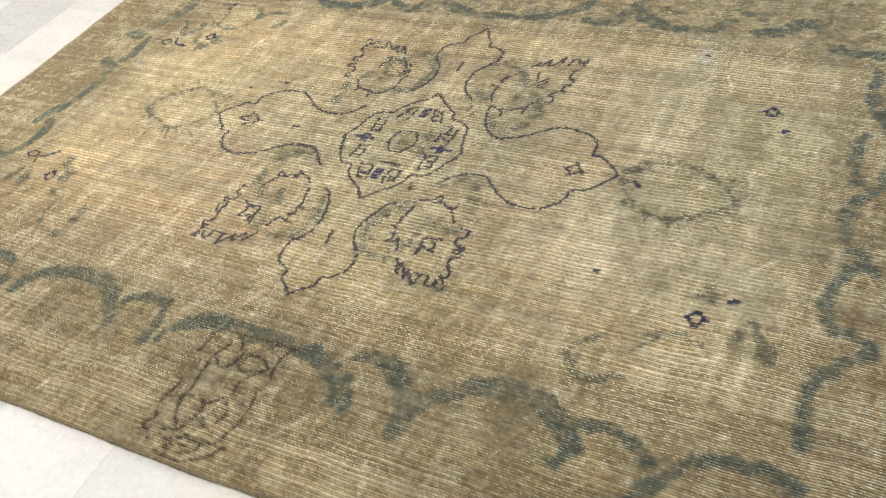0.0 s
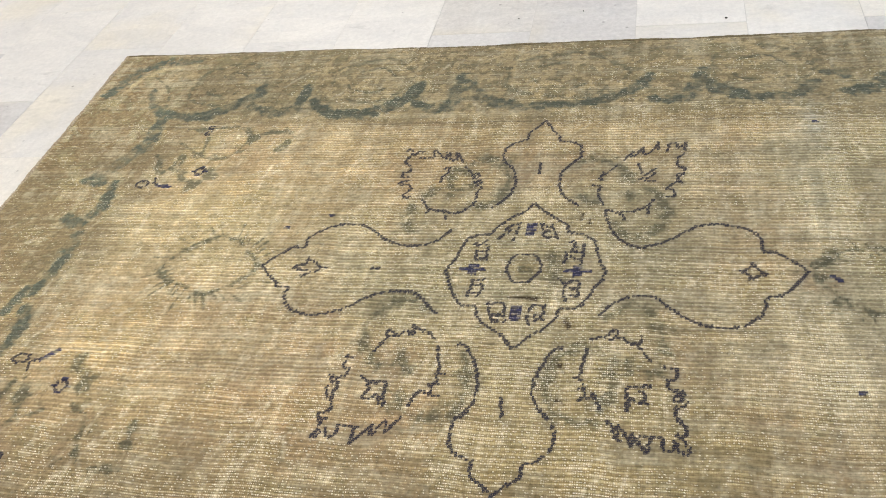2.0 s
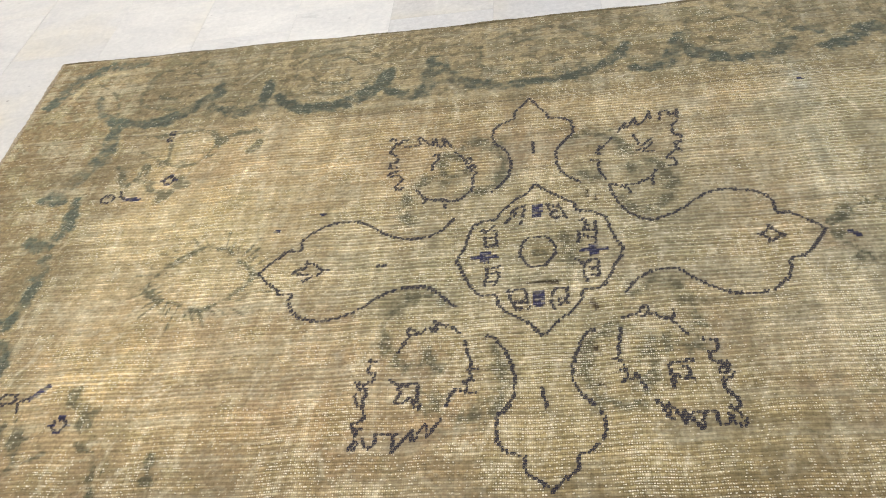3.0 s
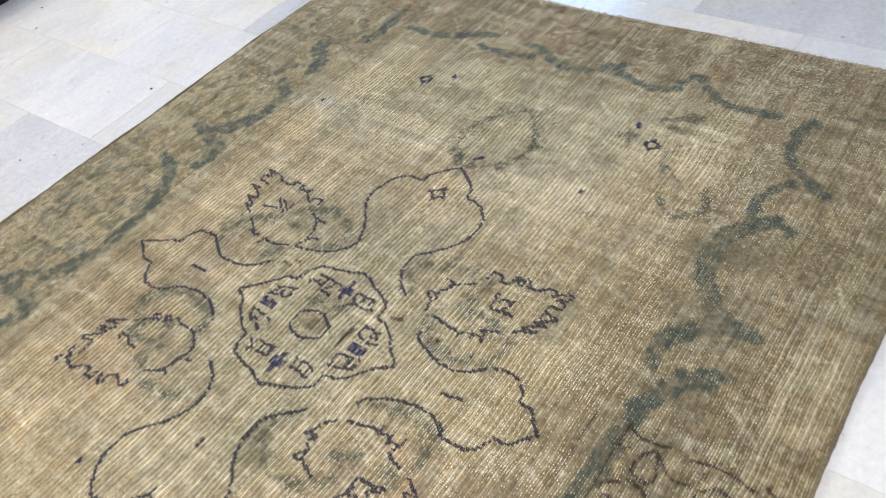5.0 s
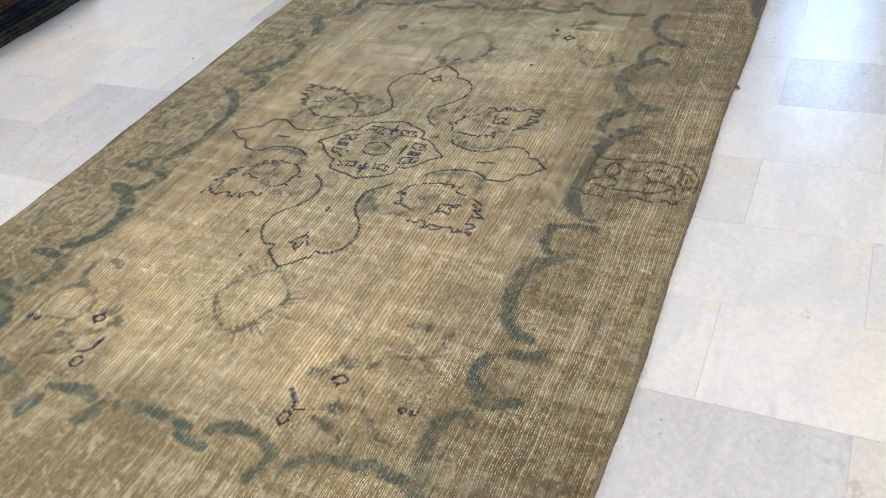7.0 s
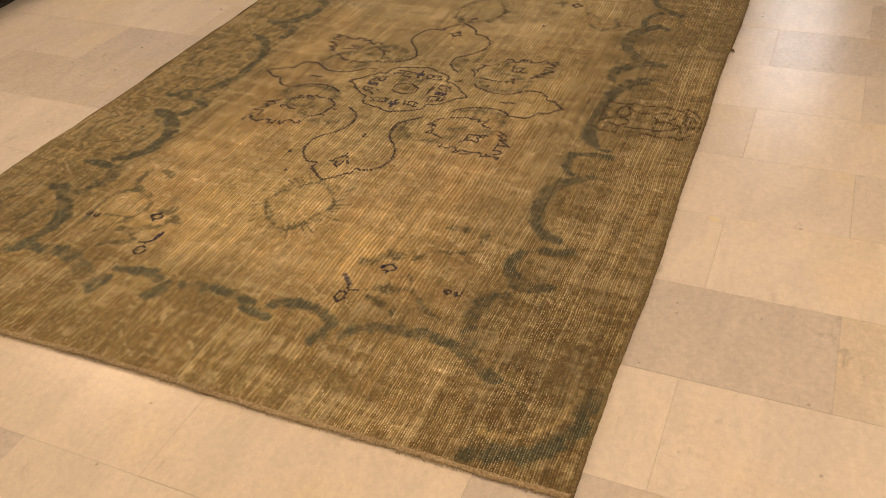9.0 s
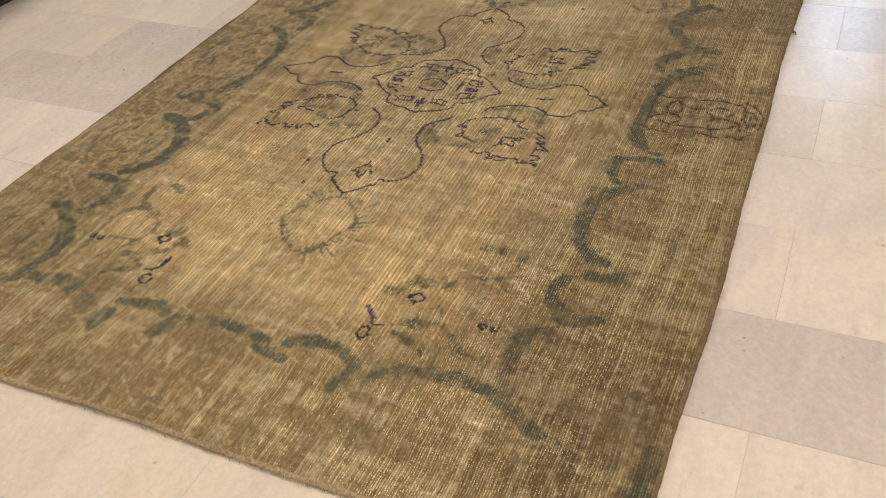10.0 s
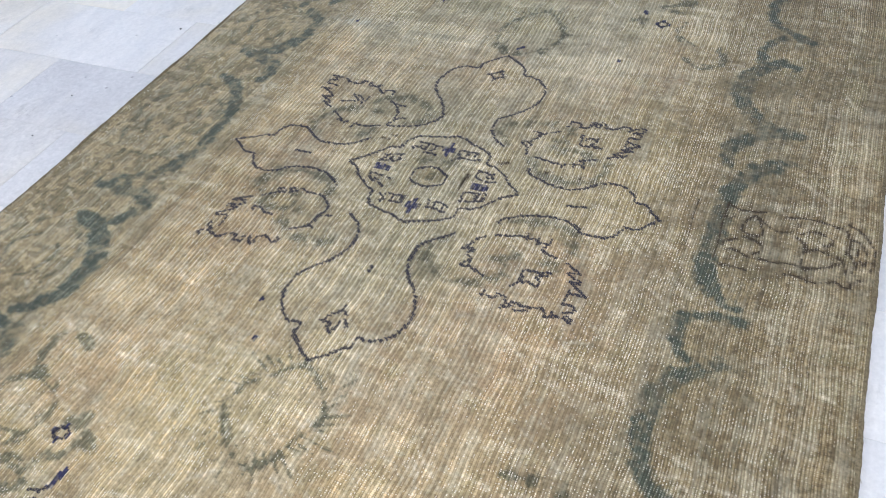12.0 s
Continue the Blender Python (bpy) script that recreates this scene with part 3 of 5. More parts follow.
stroke("navy", [(21.9, 40.8), (23.1, 43), (23.8, 44.3), (23.8, 41.8), (24.4, 42.2), (25.8, 44.6), (26.5, 46.2), (26.6, 43.4), (28, 43.8), (29.4, 46), (30.2, 48.3), (30.3, 45.3)])
stroke("navy", [(32.3, 44.9), (32.8, 47.7), (34.4, 47.6), (34.8, 46.1), (36.5, 47), (36.8, 47.9), (36.3, 44.7)])
stroke("navy", [(36.2, 43.3), (34.8, 41.8), (34.3, 39.6), (34.8, 38), (36.2, 37.9), (35.7, 35.8), (34, 35)])
stroke("navy", [(35.9, 35.1), (34.3, 33.9), (35.4, 31.9)])
stroke("navy", [(34.4, 32.4), (32.4, 30.4), (32.1, 29.4), (33.6, 29.3), (33.7, 26.8), (31.6, 26.7)])
stroke("navy", [(25.2, 39.4), (25.8, 37.2), (26.7, 34.9), (28.3, 36.6), (29.4, 37.4)])
stroke("navy", [(29.3, 36.1), (27.9, 33.8), (25.4, 33.3)])
stroke("navy", [(26.3, 33.2), (27.5, 32.8), (29.2, 32.7)])
stroke("navy", [(20.3, 38.8), (18.6, 36), (17.6, 34.8)])
stroke("navy", [(17.3, 36.1), (16.6, 34), (16.2, 32.7), (17.1, 32.9)])
stroke("navy", [(14.9, 30.8), (16.7, 30.3), (16.3, 27.6), (16.9, 25.5), (17.7, 23.5)])
stroke("navy", [(18.2, 21.9), (20.3, 21.2), (22.1, 19.9), (22.5, 18.6)])
stroke("navy", [(22.1, 21.3), (24, 21.2), (26.5, 22.5), (27.7, 23.1), (27.6, 20.5)])
stroke("navy", [(27.4, 22.7), (29.1, 25.6)])
# rosette
stroke("navy", [(1.6, 24.1), (0.1, 21.1), (-2.4, 19.6), (-4.5, 17.3), (-6.5, 15), (-7, 13), (-9.5, 12.6), (-11.9, 11.4), (-13.1, 8), (-13.9, 4.4), (-14.9, 2.3), (-15.4, 0.6), (-14.1, -2.6), (-12.7, -5.9), (-11, -8.4), (-9.7, -9.8), (-6.8, -10.2), (-6.2, -12.4), (-4.7, -14.7), (-2.8, -16.2), (-0.5, -17.7), (1.1, -19.9), (2.1, -21.3)])
stroke("navy", [(2.1, -21.3), (3.3, -20.3), (4.5, -18.4), (6.6, -16.9), (8.7, -14.6), (10.3, -12.4), (10.9, -10), (14.2, -9.7), (15.8, -7.7), (17, -4.5), (18.7, -1.2), (19.3, 1.3), (18.2, 4.2), (17.1, 8.3), (16.5, 11), (13.5, 13), (10.7, 13.6), (10.1, 15.9), (7.8, 17.9), (5.3, 19.9), (3.3, 22), (1.6, 24.1)])
stroke("navy", [(-0.3, 6), (3.4, 5.9), (4.9, 4.1), (5.6, 1.5), (4.3, -1.1), (3.2, -2.7), (0.3, -2.7), (-1, -1), (-2, 1.6), (-1.4, 4.2), (-0.3, 6)])
# hooked signs in the rosette
stroke("navy", [(-4, 15.7), (-2.2, 16.3), (-0.9, 16.8), (-1.2, 13.7), (-1.7, 10.9)])
stroke("navy", [(-3.9, 14.4), (-2.7, 14.4)])
stroke("navy", [(-3.4, 15.7), (-3.1, 13.2)])
stroke("navy", [(-4.9, 11.8), (-4, 13.1)])
stroke("navy", [(3.9, 16.5), (4.9, 13.6), (5.3, 11.7), (7.8, 12.2)])
stroke("navy", [(4.4, 16.1), (6, 15.4), (6.4, 16.4), (7.1, 14.1), (8.3, 11.4)])
stroke("navy", [(5.2, 14.1), (6.3, 13.9)])
stroke("navy", [(-10.2, 9.5), (-8.6, 9.4), (-7.4, 10.7)])
stroke("navy", [(-9.8, 9.3), (-9.2, 7.1), (-9.4, 4.7), (-7.5, 4.7)])
stroke("navy", [(-9, 7), (-7.1, 7)])
stroke("navy", [(-7.3, 9.4), (-6.8, 6.5), (-7, 4.3)])
stroke("navy", [(-9.3, -2.3), (-6.9, -2.1), (-6.2, -1.6)])
stroke("navy", [(-9, -2.6), (-9, -5.1), (-9.4, -7.3)])
stroke("navy", [(-8.5, -3.8), (-6.8, -3.8)])
stroke("navy", [(-8.7, -6), (-6.8, -6)])
stroke("navy", [(-6.6, -2.6), (-6.6, -6), (-7.4, -7.3)])
stroke("navy", [(11.1, 10.2), (12, 10.8), (12.3, 8.9), (14.1, 8.9)])
stroke("navy", [(14.3, 10), (14.2, 5.7), (13.9, 2.9)])
stroke("navy", [(12, 8.4), (11.7, 5.7), (13.5, 4.8)])
stroke("navy", [(12.4, 7.3), (13.9, 7.1)])
stroke("navy", [(10.2, 3.8), (10.8, 5.8), (10.5, 7.2)])
stroke("navy", [(9.5, -1.3), (10.7, -2.5), (11.9, -2), (13.9, -2), (13.9, -4.5), (14.2, -6.4)])
stroke("navy", [(11.3, -2.8), (11, -5.3), (11.7, -7.4)])
stroke("navy", [(12.3, -4), (13.7, -4.2)])
stroke("navy", [(12.4, -6.1), (14.2, -6.4)])
stroke("navy", [(-4.3, -8.9), (-3.4, -9.2), (-2.3, -8.7), (-1.1, -8.7), (-0.6, -10.8), (-0.2, -14.2)])
stroke("navy", [(-4.2, -9.2), (-3.5, -12.4)])
stroke("navy", [(-3.1, -12.4), (-0.9, -12.4)])
stroke("navy", [(-3.1, -12.4), (-2.7, -13.9), (-1.1, -14.1)])
stroke("navy", [(4.9, -14.7), (4.4, -12.4), (5.2, -9.6), (6.3, -9.2), (7.5, -10), (7.8, -9.1)])
stroke("navy", [(7.5, -9.9), (7.5, -11.6)])
stroke("navy", [(5.9, -12.1), (6, -13.4), (7.6, -13.1)])
stroke("navy", [(6.2, -12.1), (7.5, -12.4)])
# ticks and small stars
stroke("navy", [(1.8, -33.3), (2, -35.6), (2.2, -38)])
stroke("navy", [(-32.6, 0.8), (-31.6, 0.8), (-30.7, 0.8)])
stroke("navy", [(1.5, 39.9), (1.6, 37.6), (1.6, 35.8)])
stroke("navy", [(-49, 3.6), (-48, 2.8), (-46.8, 2.2), (-45.8, 1.1), (-44.4, 0.4), (-43.5, 0.7)])
stroke("navy", [(-49, 2.8), (-48.6, 1.4), (-49.7, 1.4), (-50.9, 1), (-51.5, 0.3)])
stroke("navy", [(-50.7, -0.1), (-49.3, -0.4), (-48.1, -0.4)])
stroke("navy", [(-48.9, -2.4), (-47.9, -1.7), (-46.3, -1), (-45.1, -0.1)])
stroke("navy", [(46.8, 2.5), (48.9, 3.7), (49.4, 4.7), (50.1, 3), (51.6, 1.6), (49.8, 0.8), (48.5, -0.3), (48.2, 1.3), (46.8, 2.5)])
# teal scallops of the border, with half their width from point to point
stroke("teal", [(27.0, -72.2), (21.9, -68.9), (14.7, -67.0), (4.3, -67.0), (-5.7, -66.6), (-12.2, -68.2), (-16.8, -72.1), (-18.0, -75.3)], (2.1, 2.2, 2.8, 3.0, 2.8, 2.2, 1.8, 0.8))
stroke("teal", [(28.2, -65.1), (33.9, -64.6), (38.1, -67.3), (40.2, -71.2)], (1.1, 2.8, 2.6, 1.2))
stroke("teal", [(42.6, -79.2), (44.1, -71.8), (52.2, -65.1), (60.8, -62.4), (68.1, -63.9), (72.3, -67.3), (76.6, -70.7)], (1.7, 3.6, 3.0, 2.6, 3.1, 2.0, 1.4))
stroke("teal", [(28.3, -71.9), (29.7, -75.5), (31.4, -79.0)], (2.2, 2.5, 1.4))
stroke("teal", [(-23.4, -66.3), (-27.7, -66.1), (-32.0, -66.8), (-34.0, -68.8)], (1.3, 1.8, 1.3, 0.6))
stroke("teal", [(-22.4, -68.9), (-21.3, -72.8), (-21.8, -77.1)], (1.0, 1.6, 1.0))
stroke("teal", [(-33.6, -78.0), (-33.8, -74.0), (-36.9, -70.3), (-40.2, -67.3), (-45.5, -65.1), (-51.7, -64.8), (-58.4, -65.6), (-62.6, -68.1), (-65.5, -71.5), (-66.4, -74.5)], (0.9, 1.5, 2.0, 2.1, 2.0, 2.0, 1.8, 1.7, 1.6, 0.8))
stroke("teal", [(-73.8, -67.4), (-78.5, -66.0), (-82.8, -67.0), (-86.8, -70.4), (-87.1, -74.1), (-85.2, -78.4)], (1.2, 2.1, 1.8, 2.2, 1.6, 1.0))
stroke("teal", [(-71.6, -72.7), (-71.8, -75.7), (-69.6, -79.0)], (1.1, 1.8, 0.9))
stroke("teal", [(-91.5, -69.2), (-95.3, -65.3), (-100.8, -64.4), (-106.5, -65.3), (-111.5, -67.2), (-115.6, -68.6)], (1.2, 2.2, 2.1, 1.9, 1.4, 0.5))
stroke("teal", [(-119.5, -76.0), (-114.9, -69.0), (-111.9, -61.7), (-110.9, -55.6), (-111.6, -47.3), (-113.9, -41.1), (-118.2, -37.9)], (0.6, 1.1, 1.8, 1.8, 1.5, 1.7, 0.8))
stroke("teal", [(-115.1, -33.0), (-119.7, -32.3), (-122.4, -31.1)], (1.6, 1.8, 0.9))
stroke("teal", [(-113.6, -15.3), (-111.6, -19.8), (-111.1, -25.1), (-112.5, -29.8), (-113.8, -31.9)], (0.8, 1.8, 1.7, 1.3, 0.6))
stroke("teal", [(-117.2, -9.5), (-117.8, -14.0), (-118.3, -17.0)], (0.9, 1.6, 0.7))
stroke("teal", [(-114.3, 11.4), (-113.6, 6.6), (-113.1, 0.9), (-113.5, -4.5), (-114.8, -9.9)], (0.9, 1.7, 1.7, 1.5, 0.5))
stroke("teal", [(-115.3, 32.6), (-113.5, 28.4), (-113.1, 22.2), (-114.0, 19.1)], (0.8, 1.7, 2.0, 0.8))
stroke("teal", [(-115.4, 15.5), (-118.5, 15.3), (-121.1, 17.7)], (1.3, 2.1, 1.2))
stroke("teal", [(-118.6, 33.0), (-121.6, 33.8), (-124.4, 33.6)], (2.0, 2.9, 1.2))
stroke("teal", [(-124.9, 79.5), (-120.3, 70.7), (-114.6, 63.9), (-113.6, 57.5), (-113.6, 49.9), (-116.0, 45.2), (-118.6, 40.3)], (0.9, 1.1, 1.2, 2.6, 3.1, 3.2, 2.4))
stroke("teal", [(-115.3, 66.9), (-108.2, 65.0), (-101.0, 64.5), (-96.3, 67.2), (-93.0, 71.0), (-90.2, 73.9), (-88.1, 76.5), (-87.4, 80.2)], (1.4, 2.5, 2.9, 3.0, 2.6, 2.2, 2.9, 1.4))
stroke("teal", [(-87.5, 69.8), (-83.5, 67.1), (-77.0, 65.3), (-73.8, 66.8), (-72.3, 70.5), (-72.1, 75.1), (-72.7, 79.8)], (1.2, 2.2, 2.4, 2.4, 1.9, 2.0, 1.4))
stroke("teal", [(-69.1, 72.0), (-64.9, 67.1), (-59.8, 64.1), (-54.4, 64.2), (-47.7, 65.8), (-43.2, 68.8), (-39.7, 72.4), (-38.2, 76.8), (-37.8, 79.7)], (0.9, 2.1, 2.8, 2.9, 2.6, 2.6, 2.6, 2.7, 1.1))
stroke("teal", [(-37.4, 69.2), (-33.7, 66.6), (-28.3, 65.8), (-26.3, 68.7), (-25.9, 74.6), (-25.4, 80.0), (-25.2, 83.3)], (0.8, 2.1, 2.5, 1.9, 2.5, 2.5, 1.0))
stroke("teal", [(-22.4, 78.0), (-18.5, 71.5), (-13.6, 68.2), (-8.2, 66.5), (-1.6, 66.3), (6.3, 66.9), (12.6, 67.8), (17.1, 69.7), (21.6, 72.1), (25.3, 75.6), (27.3, 80.1)], (1.1, 2.2, 2.3, 2.1, 1.8, 1.8, 1.8, 2.1, 2.0, 2.2, 1.3))
stroke("teal", [(27.9, 68.1), (32.8, 67.9), (37.2, 69.1), (39.4, 74.9), (40.8, 80.2), (41.5, 82.7)], (1.7, 2.0, 2.1, 2.0, 1.7, 0.7))
stroke("teal", [(42.3, 76.2), (45.4, 71.7), (50.6, 69.1), (56.4, 67.7), (62.1, 68.1), (65.9, 70.7), (69.1, 75.1)], (1.5, 2.4, 2.2, 2.2, 2.2, 2.0, 1.0))
stroke("teal", [(72.3, 79.0), (74.7, 80.1), (76.8, 77.3)], (1.4, 2.3, 0.8))
stroke("teal", [(75.5, 69.7), (80.3, 69.8), (84.6, 72.3), (87.9, 77.6), (90.6, 76.6), (93.7, 73.3)], (1.4, 2.7, 2.0, 2.9, 2.2, 1.6))
stroke("teal", [(108.8, 56.8), (108.5, 48.9), (110.2, 41.5), (114.1, 33.7), (115.6, 28.6)], (1.0, 1.6, 1.9, 1.6, 0.9))
stroke("teal", [(108.9, 30.2), (108.4, 19.9), (109.7, 13.0)], (0.9, 1.4, 0.9))
stroke("teal", [(115.0, 17.3), (114.8, 12.4), (111.5, 8.1), (109.8, 2.0), (109.9, -5.1), (113.6, -10.1), (117.0, -13.8)], (1.2, 1.5, 1.4, 1.6, 1.6, 2.2, 1.1))
stroke("teal", [(112.4, -14.2), (109.5, -20.7), (110.0, -26.9), (111.8, -30.4)], (0.9, 1.7, 1.5, 0.8))
stroke("teal", [(115.0, -30.6), (119.2, -33.0), (116.5, -36.5), (111.9, -41.6), (110.3, -46.8), (110.4, -52.6), (111.2, -57.6)], (1.0, 1.8, 1.2, 1.3, 1.4, 1.2, 0.7))
stroke("teal", [(112.6, -65.6), (105.8, -64.1), (99.9, -64.4), (94.7, -66.5)], (0.9, 1.5, 1.4, 0.7))
stroke("teal", [(74.4, -65.4), (80.1, -64.8), (84.8, -66.1), (88.8, -69.3)], (0.6, 1.6, 1.4, 0.7))
stroke("teal", [(92.7, -69.6), (89.9, -73.7), (88.1, -77.2)], (1.1, 1.9, 1.2))
stroke("teal", [(74.9, -70.4), (73.5, -74.6)], (1.0, 0.8))
# corner sprays
stroke("sprig", [(-102.6, 51.5), (-97.7, 47.3), (-93.3, 44.5), (-88.7, 43), (-85.9, 44.1), (-84, 45.8), (-81.4, 47.6), (-81, 51.5), (-83.6, 56.9), (-88.3, 58.6), (-96.5, 57.8), (-103.5, 58.3)])
stroke("sage", [(-81.4, 52.8), (-77.2, 55.2), (-71.6, 55.3), (-69.9, 49.5), (-71.6, 47.1)])
stroke("sage", [(-106, 44), (-104.4, 40.2), (-101.2, 37.6), (-98.9, 39.9), (-98.7, 43.6)])
stroke("sage", [(-81.3, 51.6), (-76.4, 56.2), (-72, 55.6), (-70.1, 52.1), (-71.5, 47.7)])
stroke("sprig", [(-82.6, 46.4), (-87.6, 43.4), (-90, 45.4)])
stroke("sprig", [(-82.5, 56.1), (-85.7, 57.9), (-88.1, 58.7), (-90.4, 57.8)])
stroke("sage", [(-100.8, 45.6), (-99.3, 42.3), (-101.2, 38.6), (-104.1, 38.3), (-107.3, 45.3)])
stroke("leaf", [(-88.7, 37.9), (-87.5, 36.6), (-86.1, 35.3)])
stroke("leaf", [(-92, 33.4), (-91.7, 32.6), (-90.8, 32.1)])
stroke("leaf", [(-95.5, 36.8), (-95.7, 35.5), (-95.1, 34.6)])
stroke("sage", [(-70.3, -46.1), (-69.1, -50.3), (-69, -55), (-74, -56.5), (-79.5, -53.3)])
stroke("sprig", [(-79.5, -53.3), (-80.5, -48.6), (-82.1, -44.6), (-81.8, -43.5), (-85, -42.8)])
stroke("leaf", [(-90.9, -29.3), (-90.5, -31.2), (-89.5, -32.8)])
stroke("leaf", [(-86.2, -33.7), (-86.3, -35.3), (-84.8, -37.2)])
stroke("sage", [(-101.5, -37), (-98.9, -39.2), (-97.7, -43)])
stroke("sage", [(-103.2, -37.8), (-104.4, -40.5), (-106.3, -44.6)])
stroke("sprig", [(-97.1, -45), (-98.4, -47.3), (-100.1, -49.9)])
stroke("sprig", [(-102.9, -51), (-103.5, -53.3), (-106.5, -56.8)])
stroke("sage", [(70.7, -46.5), (69.4, -51.1), (69.7, -55.1), (72, -55.7), (75.5, -55.2), (79, -52.8)])
stroke("sage", [(80.2, -42), (83.9, -40.2), (88.1, -40.3)])
stroke("sage", [(96.1, -39.9), (97.2, -35.3), (98.3, -33.6), (101.6, -38.1), (103.2, -42.3)])
stroke("leaf", [(87.1, -28.8), (88.7, -29.1), (89.6, -28.1)])
stroke("leaf", [(-89.3, 35.8), (-88, 35.3), (-87.1, 36.2)])
stroke("leaf", [(-91.1, 30.1), (-90.2, 31.6), (-89.4, 33)])
stroke("inkline", [(-97.2, 30.7), (-99.2, 31.1), (-101.2, 31.5)])
stroke("inkline", [(-97.2, -27.4), (-98.7, -28.9), (-100.1, -30.4)])
stroke("stem", [(-101.2, 31.5), (-102.5, 32.9), (-103.1, 34.8)])
stroke("stem", [(-100.5, -30.1), (-102.2, -31.1), (-101.8, -33.2)])
stroke("stem", [(-107, 33.4), (-104.9, 33.5), (-104, 31.6), (-105.5, 30.7), (-107.6, 31.6), (-107, 33.4)])
stroke("stem", [(-106.1, -29.2), (-103.9, -29.1), (-103.3, -30.9), (-105.8, -31.6), (-107.3, -30.6), (-106.1, -29.2)])
stroke("sage", [(-69.7, -44.5), (-69.4, -48.4), (-69.7, -52.5), (-68.4, -55.2)])
stroke("sage", [(-69.4, -54.9), (-72.6, -56.0), (-75.4, -55.6), (-77.9, -54.5), (-79.4, -51.9)])
stroke("sprig", [(-79.4, -51.9), (-80.1, -48.3), (-81.8, -44.5), (-84.5, -42.3), (-86.3, -41.7)])
stroke("sprig", [(-78.6, -47.8), (-79.4, -51.9), (-82.8, -56.1)])
stroke("leaf", [(-90.6, -29.2), (-90.7, -31.2), (-89.9, -32.8)])
stroke("leaf", [(-85.3, -34.1), (-86.4, -35.9), (-86.8, -37.4)])
stroke("sage", [(-100.9, -35.9), (-99.4, -39.6), (-98.0, -43.4)])
stroke("sage", [(-102.6, -36.7), (-104.1, -39.8), (-105.6, -44.1)])
stroke("sprig", [(-92.3, -43.5), (-94.2, -44.9), (-97.4, -46.8), (-100.2, -49.7), (-103.7, -54.5), (-105.7, -58.7)])
stroke("sage", [(-80.1, 52.7), (-76.3, 55.7), (-72.2, 56.1), (-70.4, 53.9), (-69.8, 50.7), (-71.7, 47.1)])
stroke("sprig", [(-90.2, 57.8), (-86.3, 57.5), (-83.5, 55.4), (-82.1, 52.0), (-83.1, 47.6), (-85.3, 44.1), (-87.2, 43.5)])
stroke("leaf", [(-88.5, 37.3), (-87.5, 36.4), (-86.6, 35.4)])
stroke("leaf", [(-91.6, 33.9), (-91.7, 32.1), (-91.7, 30.8)])
stroke("sage", [(-100.0, 46.0), (-99.8, 41.9), (-100.9, 39.0), (-103.4, 38.1), (-105.0, 39.3)])
stroke("sprig", [(-100.5, 57.7), (-96.9, 55.6), (-94.4, 50.7), (-94.5, 43.7), (-97.3, 46.6)])
stroke("sage", [(70.6, -45.7), (68.2, -48.5), (67.5, -51.4), (68.7, -53.7)])
stroke("sage", [(70.1, -54.8), (74.6, -54.4), (78.2, -53.1)])
stroke("sprig", [(78.7, -46.7), (80.9, -43.3), (85.2, -40.0)])
stroke("sprig", [(83.9, -41.1), (87.3, -40.8), (90.3, -41.2)])
stroke("leaf", [(88.1, -26.4), (88.7, -28.4), (89.2, -30.0)])
stroke("sage", [(99.5, -36.5), (101.0, -40.0), (102.2, -42.1)])
# ragged leaves on the axis
stroke("sage", [(61.4, -0.7), (61, 1), (62, 5.8), (66.7, 8.6), (70.1, 9.4)])
stroke("sage", [(62.4, -3.6), (65.1, -6.8), (69.2, -8.6), (74.6, -9.3), (77.5, -7.9)])
stroke("rind", [(62.1, 0.4), (63.5, 4.6), (67.5, 8.8), (73.4, 10.3), (79.8, 7.4), (84.5, 3.8), (86.6, -0.8), (80.5, -6.4), (73.5, -9.0), (66.6, -6.4), (62.3, -1.6)])
stroke("inkline", [(64.0, 1.4), (64.6, 0.9), (65.2, 0.4)])
stroke("rind", [(-60.0, 0.6), (-64.8, 5.9), (-69.2, 9.9), (-74.3, 11.0), (-79.7, 7.2), (-84.2, 2.5), (-84.9, -1.8), (-82.3, -4.2), (-77.4, -6.0), (-73.2, -8.4), (-69.0, -8.2), (-64.1, -4.7), (-59.9, 0.3)])
# pale leaf shading round palmettes
stroke("pale", [(-29.4, -22.4), (-28.9, -15.9), (-27.2, -11.9), (-24.6, -9.5)])
stroke("pale", [(-24.7, -9.2), (-20.6, -8.4), (-17.2, -10.8)])
stroke("pale", [(-7.2, -23.1), (-6, -27), (-5.3, -32.4), (-5.8, -35.3)])
stroke("pale", [(-6.9, -37), (-9.8, -39.2), (-12.8, -39.6), (-16.7, -38.5)])
stroke("pale", [(-25.7, -26.7), (-22.2, -27.3), (-19.8, -25.2), (-18.8, -28)])
stroke("pale", [(-19.5, -34.1), (-17.7, -35.3), (-17.6, -37.3)])
stroke("pale", [(20.7, -11.6), (24.1, -9.3), (27.3, -9), (29.8, -12.4), (31.1, -16.8), (31.4, -20.3), (30.1, -24.8)])
stroke("pale", [(17.4, -19.7), (14.2, -20.5), (11.1, -22.6), (9.6, -26.8), (10, -32.1), (11.3, -35.8), (14.3, -37.6), (17.7, -38.1), (19.7, -36.8)])
stroke("pale", [(21.4, -26.6), (21.9, -29.2), (21, -33.1), (19.8, -35.1)])
stroke("pale", [(22.5, -23.9), (24.1, -23.2), (24.6, -24.1)])
stroke("pale", [(26, -26.5), (27, -25.4), (28, -26.2)])
stroke("pale", [(-16.3, 40), (-12.2, 41.6), (-7.8, 39.7), (-5.8, 35.1), (-5.7, 29.7), (-7.4, 25.5), (-11.1, 22.5), (-14.4, 22.3)])
